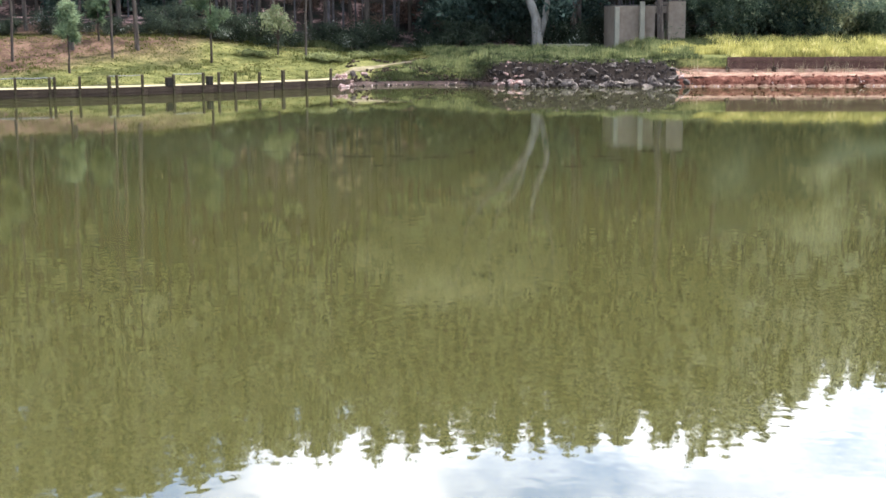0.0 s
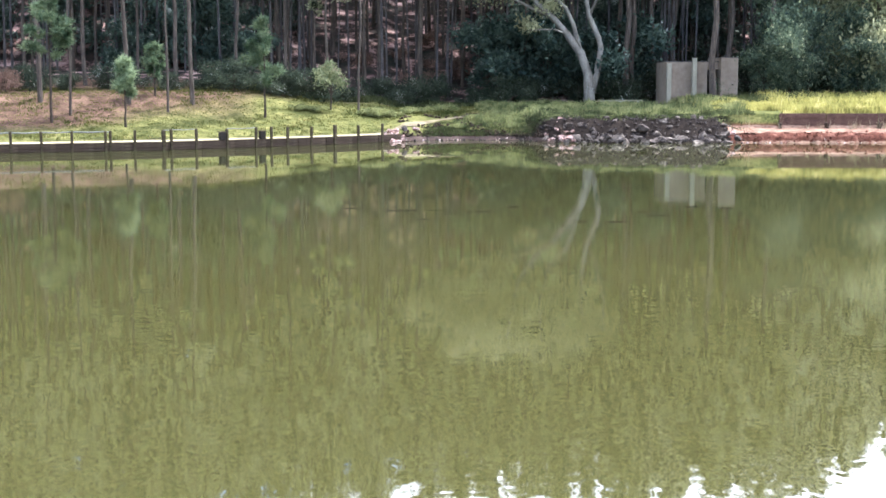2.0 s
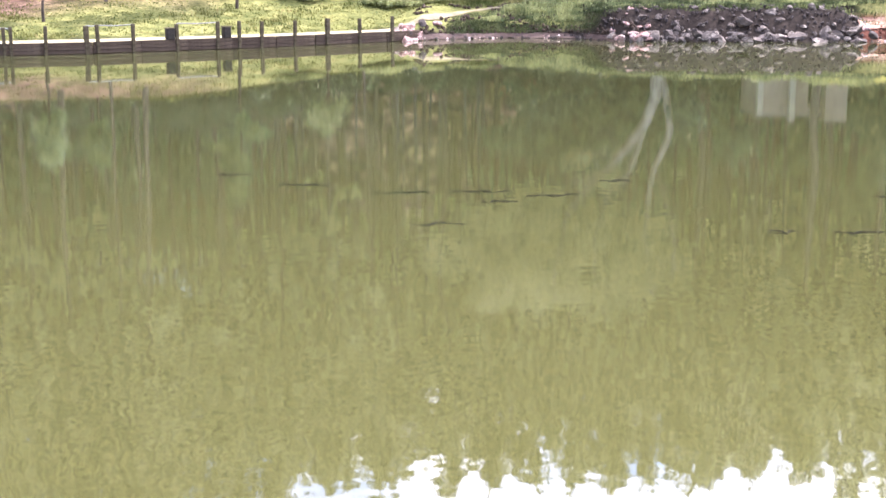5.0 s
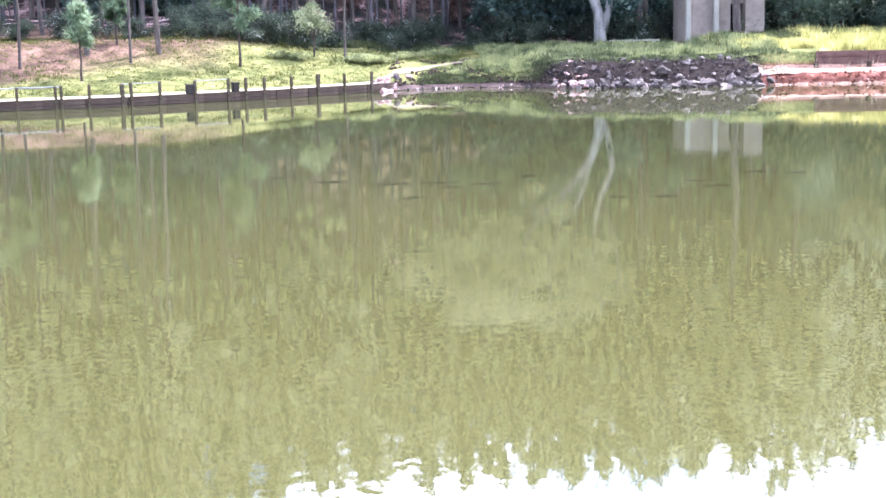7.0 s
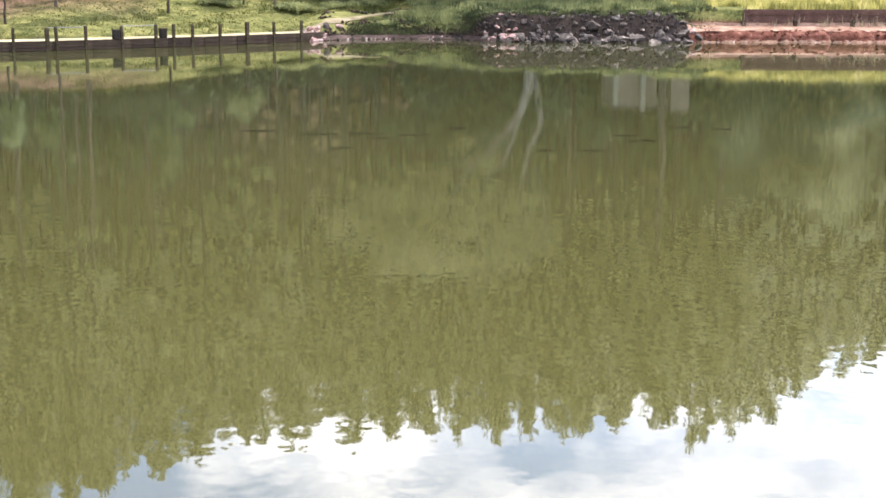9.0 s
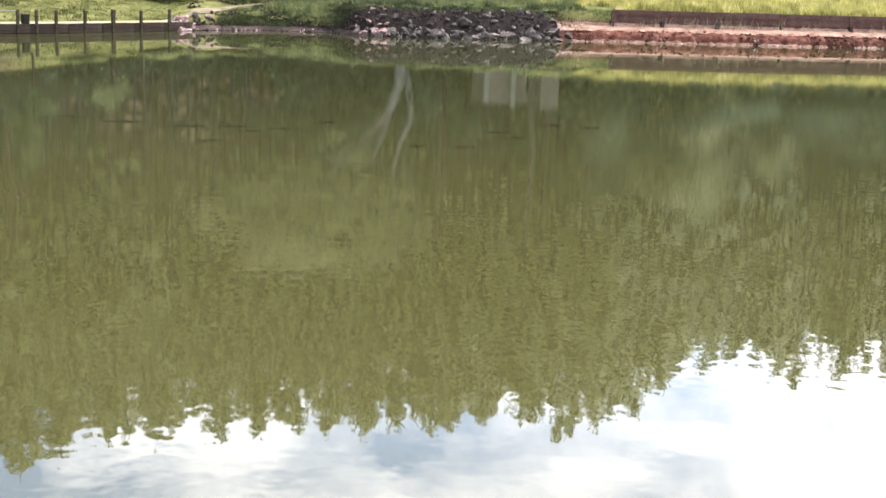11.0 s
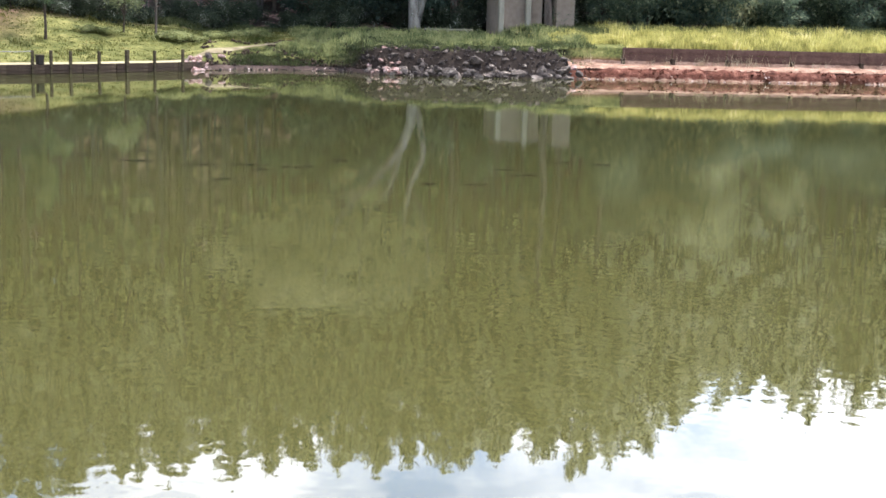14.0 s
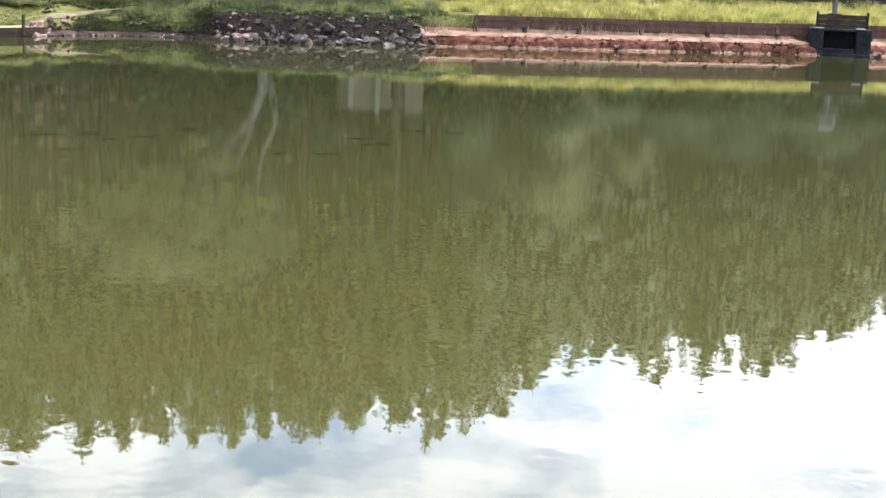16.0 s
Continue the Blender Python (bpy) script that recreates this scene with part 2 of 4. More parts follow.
def ground_material():
    """Lawn, rough grass, red earth by the water and brown needle litter under the pines, with ragged borders."""
    m = bpy.data.materials.new("ground_cover")
    m.use_nodes = True
    n, l = m.node_tree.nodes, m.node_tree.links
    b = n["Principled BSDF"]
    co = n.new("ShaderNodeTexCoord")
    sep = n.new("ShaderNodeSeparateXYZ")
    l.new(co.outputs["Object"], sep.inputs[0])

    def tex(scale, detail=6.0):
        k = n.new("ShaderNodeTexNoise")
        k.inputs["Scale"].default_value, k.inputs["Detail"].default_value = scale, detail
        l.new(co.outputs["Object"], k.inputs["Vector"])
        return k.outputs["Fac"]

    def ramp(sock, stops):
        r = n.new("ShaderNodeValToRGB")
        e = r.color_ramp.elements
        for i, (p, c) in enumerate(stops):
            k = e[i] if i < 2 else e.new(p)
            k.position, k.color = p, (*c, 1)
        l.new(sock, r.inputs["Fac"])
        return r.outputs["Color"]

    def calc(op, a, bb, c=None):
        k = n.new("ShaderNodeMath")
        k.operation = op
        for i, v in enumerate((a, bb, c)):
            if v is None:
                continue
            if isinstance(v, (int, float)):
                k.inputs[i].default_value = v
            else:
                l.new(v, k.inputs[i])
        return k.outputs[0]

    def blend(fac, a, bb):
        k = n.new("ShaderNodeMix")
        k.data_type = "RGBA"
        l.new(fac, k.inputs["Factor"])
        l.new(a, k.inputs["A"])
        l.new(bb, k.inputs["B"])
        return k.outputs["Result"]

    def step(v, lo, hi):
        k = n.new("ShaderNodeMapRange")
        k.inputs["From Min"].default_value, k.inputs["From Max"].default_value = lo, hi
        l.new(v, k.inputs["Value"])
        return k.outputs["Result"]

    coarse, mid, fine = tex(0.14), tex(0.8), tex(6.0)
    both = calc("MULTIPLY_ADD", mid, 0.55, calc("MULTIPLY", fine, 0.45))
    lawn = ramp(both, [(0.34, (0.036, 0.042, 0.0125)), (0.5, (0.102, 0.104, 0.031)), (0.66, (0.215, 0.192, 0.07))])
    litter = ramp(both, [(0.34, (0.035, 0.022, 0.016)), (0.5, (0.088, 0.053, 0.034)), (0.66, (0.18, 0.115, 0.076))])
    # brown earth, taken near to black to put the bank's shade in
    soil = ramp(both, [(0.34, (0.007, 0.0055, 0.0045)), (0.5, (0.017, 0.0125, 0.0095)), (0.66, (0.036, 0.027, 0.02))])
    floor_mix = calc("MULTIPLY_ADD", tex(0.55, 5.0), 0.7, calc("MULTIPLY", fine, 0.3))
    # pale pink patches paint sunlit litter onto the otherwise dark floor
    sunflecked_floor = ramp(floor_mix, [(0.36, (0.018, 0.022, 0.018)), (0.52, (0.05, 0.036, 0.03)), (0.57, (0.28, 0.175, 0.15)), (0.67, (0.56, 0.40, 0.36))])
    wob = calc("MULTIPLY_ADD", coarse, 14.0, -7.0)
    # litter under the pines behind the lawn, and in the far corner of the lawn under the tall pines
    back = step(calc("ADD", sep.outputs["Y"], wob), 112.0, 115.0)
    corner = step(calc("ADD", calc("MULTIPLY_ADD", sep.outputs["X"], -1.0, calc("MULTIPLY", sep.outputs["Y"], 0.9)), wob), 99.5, 105.0)
    fac = calc("MAXIMUM", back, calc("MULTIPLY", corner, step(sep.outputs["Z"], 1.0, 1.5)))
    # rough grass of the bank, its colour darkened for the shade of trees
    rough = ramp(both, [(0.36, (0.016, 0.022, 0.008)), (0.5, (0.042, 0.05, 0.017)), (0.66, (0.105, 0.108, 0.04))])
    on_bank = calc("MULTIPLY", step(calc("MULTIPLY_ADD", wob, 0.25, sep.outputs["X"]), 8.0, 14.0), calc("SUBTRACT", 1.0, step(calc("MULTIPLY_ADD", wob, 0.25, sep.outputs["X"]), 26.0, 29.0)))
    col = blend(fac, blend(on_bank, lawn, rough), litter)
    col = blend(step(calc("ADD", sep.outputs["Y"], wob), 113.0, 116.0), col, sunflecked_floor)
    low = calc("SUBTRACT", 1.0, step(calc("MULTIPLY_ADD", mid, 0.8, calc("ADD", sep.outputs["Z"], -0.4)), 0.35, 0.7))
    col = blend(low, col, soil)
    red = ramp(both, [(0.34, (0.026, 0.010, 0.006)), (0.5, (0.075, 0.03, 0.018)), (0.66, (0.15, 0.07, 0.048))])
    on_ledge = calc("MULTIPLY", step(sep.outputs["X"], 25.8, 27.0), calc("SUBTRACT", 1.0, step(sep.outputs["Z"], 1.2, 1.5)))
    col = blend(on_ledge, col, red)
    # bare earth between the boulders, its dark colour holding the bank's shade
    x_in = calc("MULTIPLY", step(calc("ADD", sep.outputs["X"], calc("MULTIPLY", wob, 0.15)), 10.5, 12.5), calc("SUBTRACT", 1.0, step(calc("ADD", sep.outputs["X"], calc("MULTIPLY", wob, 0.1)), 26.5, 27.5)))
    bare = calc("MULTIPLY", x_in, calc("SUBTRACT", 1.0, step(calc("MULTIPLY_ADD", mid, 0.7, calc("ADD", sep.outputs["Z"], -0.35)), 1.72, 1.98)))
    col = blend(bare, col, soil)
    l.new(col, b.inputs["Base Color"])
    b.inputs["Roughness"].default_value, b.inputs["Specular IOR Level"].default_value = 0.95, 0.05
    bp = n.new("ShaderNodeBump")
    bp.inputs["Strength"].default_value, bp.inputs["Distance"].default_value = 0.8, 0.12
    l.new(both, bp.inputs["Height"])
    l.new(bp.outputs["Normal"], b.inputs["Normal"])
    return m


def water_material():
    """Turbid green water: a sunlit olive body under a mirror that short wavelets break up."""
    m = bpy.data.materials.new("murky_lake_water")
    m.use_nodes = True
    n, l = m.node_tree.nodes, m.node_tree.links
    b = n["Principled BSDF"]
    co = n.new("ShaderNodeTexCoord")
    sep = n.new("ShaderNodeSeparateXYZ")
    l.new(co.outputs["Object"], sep.inputs[0])

    def waves(scale, detail, stretch):
        lay = n.new("ShaderNodeMapping")
        lay.inputs["Scale"].default_value = (*stretch, 1.0)
        l.new(co.outputs["Object"], lay.inputs["Vector"])
        k = n.new("ShaderNodeTexNoise")
        k.inputs["Scale"].default_value, k.inputs["Detail"].default_value = scale, detail
        l.new(lay.outputs["Vector"], k.inputs["Vector"])
        return k.outputs["Fac"]

    def calc(op, a, bb, c=None):
        k = n.new("ShaderNodeMath")
        k.operation = op
        for i, v in enumerate((a, bb, c)):
            if isinstance(v, (int, float)):
                k.inputs[i].default_value = v
            elif v is not None:
                l.new(v, k.inputs[i])
        return k.outputs[0]

    def ease(v, lo, hi, a, bb):
        k = n.new("ShaderNodeMapRange")
        k.interpolation_type = "SMOOTHSTEP"
        for name, x in (("From Min", lo), ("From Max", hi), ("To Min", a), ("To Max", bb)):
            k.inputs[name].default_value = x
        l.new(v, k.inputs["Value"])
        return k.outputs["Result"]

    r = n.new("ShaderNodeValToRGB")
    e = r.color_ramp.elements
    e[0].position, e[0].color = 0.35, (0.0425, 0.0400, 0.0120, 1)
    e[1].position, e[1].color = 0.65, (0.0508, 0.0480, 0.0156, 1)
    l.new(waves(0.05, 3.0, (1.0, 1.0)), r.inputs["Fac"])
    # body darkens with distance, painting in the wood's dark reflection by the far bank
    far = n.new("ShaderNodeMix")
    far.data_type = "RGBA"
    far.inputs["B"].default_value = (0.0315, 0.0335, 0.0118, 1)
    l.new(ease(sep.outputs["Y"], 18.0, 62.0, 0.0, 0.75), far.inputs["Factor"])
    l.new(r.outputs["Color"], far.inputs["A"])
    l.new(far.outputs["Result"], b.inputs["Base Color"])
    b.inputs["IOR"].default_value = 1.333
    # finest ripples, too small to see singly, over the middle of the lake
    l.new(calc("MULTIPLY", ease(sep.outputs["Y"], 20.0, 40.0, 0.018, 0.038), ease(sep.outputs["Y"], 50.0, 80.0, 1.0, 0.6)), b.inputs["Roughness"])
    # short wavelets in patches over a low swell, dying down towards the sheltered far bank
    patch = ease(waves(0.22, 2.0, (1.0, 0.6)), 0.38, 0.6, 0.4, 1.2)
    height = calc("MULTIPLY", waves(4.4, 0.6, (1.0, 0.8)), patch)
    height = calc("MULTIPLY_ADD", waves(1.1, 1.0, (0.7, 1.0)), 0.8, height)
    bp = n.new("ShaderNodeBump")
    bp.inputs["Distance"].default_value = 0.0015
    l.new(ease(sep.outputs["Y"], 30.0, 62.0, 1.0, 0.14), bp.inputs["Strength"])
    l.new(height, bp.inputs["Height"])
    l.new(bp.outputs["Normal"], b.inputs["Normal"])
    return m


# ---- mesh helpers ----
def mesh_of(bm, name, mat, smooth=False):
    me = bpy.data.meshes.new(name)
    bm.to_mesh(me)
    bm.free()
    if mat:
        me.materials.append(mat)
    if smooth:
        for p in me.polygons:
            p.use_smooth = True
    return me


def raw_mesh(name, verts, faces, mat, smooth=False):
    me = bpy.data.meshes.new(name)
    me.from_pydata([tuple(v) for v in verts], [], faces)
    me.materials.append(mat)
    if smooth:
        for p in me.polygons:
            p.use_smooth = True
    return me


def part(name, bm, mat, parent, label="", smooth=False, at=None):
    ob = new(name, bm if isinstance(bm, bpy.types.Mesh) else mesh_of(bm, name, mat, smooth))
    ob.parent = parent
    if at is not None:
        ob.matrix_local = at
    if label:
        ob["label"] = label
    return ob


def thing(name, at, label, category, group="", kind=""):
    ob = new(name)
    ob.matrix_world = at
    ob.empty_display_size = 0.2
    return tagged(ob, label, category, group, kind)


def box(bm, x0, y0, z0, x1, y1, z1, bevel=0.0):
    geo = bmesh.ops.create_cube(bm, size=1.0, matrix=Matrix.LocRotScale(((x0 + x1) / 2, (y0 + y1) / 2, (z0 + z1) / 2), None, (x1 - x0, y1 - y0, z1 - z0)))
    if bevel:
        edges = list({e for v in geo["verts"] for e in v.link_edges})
        bmesh.ops.bevel(bm, geom=edges, offset=bevel, segments=1, affect="EDGES")
    return bm


def boxed(*a, bevel=0.0):
    return box(bmesh.new(), *a, bevel=bevel)


def tube(bm, pts, radii, sides=8, rng=None, rough=0.0):
    """A tapered limb along pts."""
    rings = []
    pts = [Vector(p) for p in pts]
    for i, (p, r) in enumerate(zip(pts, radii)):
        d = (pts[min(i + 1, len(pts) - 1)] - pts[max(i - 1, 0)]).normalized()
        u = d.cross(Vector((0.3, 0.9, 0.1))).normalized()
        v = d.cross(u)
        ring = []
        for k in range(sides):
            a = 2 * math.pi * k / sides
            rr = r * (1 + (rng.uniform(-rough, rough) if rng else 0))
            ring.append(bm.verts.new(p + (u * math.cos(a) + v * math.sin(a)) * rr))
        rings.append(ring)
    for a, b2 in zip(rings, rings[1:]):
        for k in range(sides):
            bm.faces.new((a[k], a[(k + 1) % sides], b2[(k + 1) % sides], b2[k]))
    bm.faces.new(rings[-1])
    bm.faces.new(rings[0][::-1])
    return bm


def needle_clumps(centres, rng, count, length, width, whole=False):
    """Bunches of thin blades that spread from each centre: pine foliage. A whole bunch shares its centre, and so its colour."""
    V, Fc = [], []
    for c, s in centres:
        d = rng.normal(size=(count, 3))
        d[:, 2] = d[:, 2] * 0.8 + 0.25
        d /= np.linalg.norm(d, axis=1)[:, None]
        side = np.cross(d, rng.normal(size=(count, 3)))
        side /= np.linalg.norm(side, axis=1)[:, None]
        L = length * s * rng.uniform(0.6, 1.1, count)[:, None]
        w = width * s
        k = len(V)
        if whole:
            V.append(np.array(c))
            V.extend(np.array(c) + d * L * 0.85 - side * w * 0.6)
            V.extend(np.array(c) + d * L + side * w * 0.6)
            Fc.extend((k, k + 1 + i, k + 1 + count + i) for i in range(count))
            continue
        base = np.array(c) + d * L * 0.12
        V.extend(base - side * w * 0.5)
        V.extend(base + side * w * 0.5)
        V.extend(np.array(c) + d * L + side * w * 0.2)
        Fc.extend((k + i, k + count + i, k + 2 * count + i) for i in range(count))
    return V, Fc


def leaf_clumps(centres, rng, count, spread, size):
    """Loose bunches of four-cornered leaves."""
    V, Fc = [], []
    for c, s in centres:
        p = np.array(c) + rng.normal(size=(count, 3)) * spread * s * np.array((1, 1, 0.75))
        u = rng.normal(size=(count, 3))
        u /= np.linalg.norm(u, axis=1)[:, None]
        v = np.cross(u, rng.normal(size=(count, 3)))
        v /= np.linalg.norm(v, axis=1)[:, None]
        q = size * s * rng.uniform(0.6, 1.3, count)[:, None]
        k = len(V)
        V.extend(p - u * q)
        V.extend(p + v * q * 0.45)
        V.extend(p + u * q)
        V.extend(p - v * q * 0.45)
        Fc.extend((k + i, k + count + i, k + 2 * count + i, k + 3 * count + i) for i in range(count))
    return V, Fc


# ---- the lie of the land ----
SHORE_X = [-4000, -60, -40, -26, -15, -6, 0.3, 3, 7, 11, 13, 19, 26, 28, 40, 54, 62, 102, 4000]
SHORE_Y = [64, 64, 74, 81.0, 84.3, 89.5, 94.6, 97.0, 98.3, 97.0, 93.6, 92.2, 91.8, 92.4, 91.2, 90.3, 90.2, 88.5, 88.5]
ZONES = {
    "lawn": ([-3, -0.1, 0.15, 2.6, 6, 10, 13, 15.5, 18, 34], [-1.2, -0.6, 0.52, 0.56, 1.0, 1.75, 2.6, 3.45, 3.75, 4.3]),
    "path": ([-3, -0.1, 0.15, 2.6, 6, 12, 18, 34], [-1.2, -0.6, 0.52, 0.56, 1.2, 2.4, 2.75, 3.2]),
    "bank": ([-3, -0.3, 0, 0.35, 1.3, 3, 8, 14, 34], [-1.2, -0.1, 0.05, 0.25, 0.95, 1.35, 1.85, 2.08, 2.45]),
    "rocks": ([-3, -0.3, 0, 0.4, 1.7, 2.4, 4, 18, 34], [-1.2, -0.15, 0.08, 0.3, 1.6, 1.85, 1.93, 2.25, 2.6]),
    "ledge": ([-3, -0.2, 0.0, 0.2, 0.45, 1.0, 2.95, 3.12, 4, 8, 18, 34], [-1.2, -0.15, 0.05, 0.42, 0.6, 0.74, 0.95, 2.02, 2.18, 2.62, 2.85, 3.05]),
}
ZONE_X = [-4000, -12.0, -3.0, 0.2, 2.0, 11.5, 13.5, 25.5, 27.0, 4000]
ZONE_N = ["lawn", "lawn", "path", "path", "bank", "bank", "rocks", "rocks", "ledge", "ledge"]


def shore_y(x):
    return float(np.interp(x, SHORE_X, SHORE_Y))


def flat_z(x, d):
    i = int(np.clip(np.searchsorted(ZONE_X, x) - 1, 0, len(ZONE_X) - 2))
    k = (x - ZONE_X[i]) / (ZONE_X[i + 1] - ZONE_X[i])
    a, b2 = (float(np.interp(d, *ZONES[ZONE_N[j]])) for j in (i, i + 1))
    return a + (b2 - a) * k


def ground_z(x, y):
    d = y - shore_y(x)
    z = flat_z(x, d)
    if d > 3.2:
        if -2 < x < 27:
            hum = noise.noise((x * 0.55, y * 0.45, 8.0)) + 0.5 * noise.noise((x * 1.3, y * 1.0, 2.0))
            z += 0.22 * hum * min(1, (d - 3.2) / 2) * min(1, (x + 2) / 4) * min(1, (27 - x) / 3)
        z += 0.10 * min(1, (d - 3.2) / 4) * noise.noise((x * 0.22, y * 0.3, 1.7)) + 0.05 * min(1, (d - 3.2) / 3) * noise.noise((x * 0.9, y * 0.9, 4.1))
    if y > 116:
        h = min(y, 225) - 116
        z += 0.34 * h * min(1, h / 14) + 0.7 * noise.noise((x * 0.06, y * 0.06, 0.3)) * min(1, h / 10)
    return z


# ---- ground: one sheet to the horizon ----
def build_ground():
    xs = [-4000, -1200, -400, -150, -90, -66, -60] + list(np.arange(-58, 100.1, 0.8)) + [104, 112, 150, 400, 1200, 4000]
    ds = [-3, -1.2, -0.3, -0.1, 0.0, 0.15, 0.35, 0.6, 1.2, 1.9, 2.6, 2.95, 3.12, 3.6, 4.2] + list(np.arange(5, 22, 0.8)) + [23, 24.5, 26]
    near = [(-4000, 3.3), (-300, 3.3), (-40, 3.3), (-12, 3.2), (-8.5, 0.3), (-6, -1.3), (40, -1.6)]
    far = list(np.arange(124, 216, 3.0)) + [240, 300, 500, 1200, 4000]
    V, Fc, cols = [], [], 0
    for x in xs:
        sy = shore_y(x)
        col = [(x, y, z) for y, z in near] + [(x, sy + d, ground_z(x, sy + d)) for d in ds]
        col += [(x, y, ground_z(x, y)) for y in far]
        if x < -59 or x > 101:
            col = [(a, b2, max(c, 2.0)) for a, b2, c in col]
        cols = len(col)
        V += col
    for i in range(len(xs) - 1):
        for j in range(cols - 1):
            a = i * cols + j
            Fc.append((a, a + cols, a + cols + 1, a + 1))
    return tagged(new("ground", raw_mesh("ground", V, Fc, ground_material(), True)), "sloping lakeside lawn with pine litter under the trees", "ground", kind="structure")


ground = build_ground()


def build_water():
    xs, ys = np.linspace(-60, 104, 42), np.linspace(-9.5, 101, 30)
    V = [(x, y, 0.0) for x in xs for y in ys]
    Fc = [(i * 30 + j, (i + 1) * 30 + j, (i + 1) * 30 + j + 1, i * 30 + j + 1) for i in range(41) for j in range(29)]
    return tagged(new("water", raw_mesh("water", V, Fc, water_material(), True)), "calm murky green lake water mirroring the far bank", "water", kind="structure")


water = build_water()


def strip(name, xs, d0, d1, lift, mat, label, category, ragged=0.05):
    """A sheet that follows the shore between two distances behind it."""
    V, Fc, n = [], [], 13
    for x in xs:
        for k in range(n):
            d = d0 + (d1 - d0) * k / (n - 1)
            wob = ragged * (noise.noise((x * 0.5, d0, 2.0)) + 0.7 * noise.noise((x * 1.7, d0, 5.0))) if k < n - 1 else 0
            y = shore_y(x) + d
            V.append((x, y + wob, ground_z(x, y) + lift + 0.25 * ragged * noise.noise((x * 2.3, k * 0.7, 3.0))))
    for i in range(len(xs) - 1):
        for k in range(n - 1):
            a = i * n + k
            Fc.append((a, a + n, a + n + 1, a + 1))
    return tagged(new(name, raw_mesh(name, V, Fc, mat, True)), label, category, kind="structure")


path = strip("pavement", np.arange(-58, 0.9, 0.8), 0.12, 2.35, 0.05, PATH_M, "pale compacted footpath along the water's edge", "footpath")
strip("mud_margin", np.arange(1.8, 13.4, 0.3), -0.22, 0.3, 0.08, MUD, "damp brown mud margin at the foot of the bank", "mud", 0.22)
for x0, x1 in ((26.2, 55.7), (59.3, 101)):
    strip("earth_bank", np.arange(x0, x1, 0.35), -0.2, 0.75, 0.06, SOIL_RED, "crumbling red earth bank at the waterline", "bank", 0.5)
    strip("earth_ledge", np.arange(x0 + 0.2, x1, 0.35), 0.6, 2.98, 0.085, LEDGE, "pale red earth ledge below the retaining wall", "ledge", 0.32)
    strip("mud_margin", np.arange(x0 + 0.5, x1, 0.3), -0.2, 0.0, 0.1, LEDGE, "pale pink mud margin at the waterline", "mud", 0.42)


def build_trail():
    pts = [(0.4, 96.0, 0.9), (2.2, 98.6, 0.6), (4.0, 100.3, 0.5), (6.0, 102.6, 0.45), (8.0, 105.2, 0.4), (10.5, 108.0, 0.35)]
    V, Fc = [], []
    for i in range(41):
        k = i / 40 * (len(pts) - 1)
        x, y, w = (float(np.interp(k, range(len(pts)), [p[j] for p in pts])) for j in range(3))
        for s in (-1, -0.33, 0.33, 1):
            yy = y + s * w * (1 + 0.4 * noise.noise((x * 0.9, s, 0)))
            V.append((x, yy, ground_z(x, yy) + 0.05))
    for i in range(40):
        for k in range(3):
            a = i * 4 + k
            Fc.append((a, a + 4, a + 5, a + 1))
    return tagged(new("trail", raw_mesh("trail", V, Fc, TRAIL, True)), "worn sandy trail climbing the grassy bank", "trail", kind="structure")


build_trail()


# ---- timber edge of the path ----
def along(x):
    """Place and heading of the shore at x."""
    a, b2 = shore_y(x - 0.6), shore_y(x + 0.6)
    return Vector((x, shore_y(x), 0)), math.degrees(math.atan2(b2 - a, 1.2))


def build_edge():
    edge = thing("wall_timber_edge", pose(0, 0, 0), "dark damp timber boards edging the lakeside path", "retaining wall", kind="structure")
    plank = mesh_of(boxed(-1.23, -0.04, -0.09, 1.23, 0.04, 0.09, bevel=0.012), "board", TIMBER_WALL)
    x = -57.0
    r = random.Random(3)
    while x < 0.2:
        p, h = along(x)
        dx = 2.46 * math.cos(radians(h))
        q, h2 = along(x + dx / 2)
        for k, z in enumerate((-0.1, 0.1, 0.3, 0.49)):
            part("board", plank, None, edge, at=pose(q.x, q.y + r.uniform(-0.015, 0.015), z, r.uniform(-2, 2), 0, h2))
        x += dx
    return edge


build_edge()


def build_fence():
    fence = thing("fence", pose(0, 0, 0), "low weathered timber post fence along the lakeside path", "fence")
    r = random.Random(5)
    post = [mesh_of(boxed(-w, -w, -0.75, w, w, 0.66, bevel=0.02), "post", TIMBER) for w in (0.085, 0.115)]
    spots = [-55, -52.6, -50.2, -47.8, -45.4, -43, -40.6, -38.2, -35.9, -33.6, -31.3, -29.0, -26.4, -24.3, -22.44, -20.56, -18.46, -18.15, -16.6, -14.76, -14.28, -12.7, -10.7, -8.78, -7.74, -6.63, -4.98, -3.31, -1.6, 0.2]
    for x in spots:
        p, h = along(x)
        part("post", post[1 if x in (-3.31, -14.76) else 0], None, fence, at=pose(x, p.y - 0.06, 0.75 + r.uniform(-0.05, 0.03), r.uniform(-2, 2), r.uniform(-2.5, 2.5), h))
    for a, b2, z in ((-55, -18.15, 1.30), (-14.76, -12.7, 1.36), (-10.7, -8.78, 1.36)):
        xs = [x for x in spots if a <= x <= b2]
        for x0, x1 in zip(xs, xs[1:]):
            p, q = along(x0)[0], along(x1)[0]
            bm = bmesh.new()
            tube(bm, [(x0, p.y - 0.02, z + 0.02), ((x0 + x1) / 2, (p.y + q.y) / 2 - 0.02, z - 0.02), (x1, q.y - 0.02, z + 0.02)], [0.045 if a < -20 else 0.03] * 3, 6)
            part("rail", bm, RAIL_M, fence, "grey handrail" if a < -20 else "")
    return fence


build_fence()


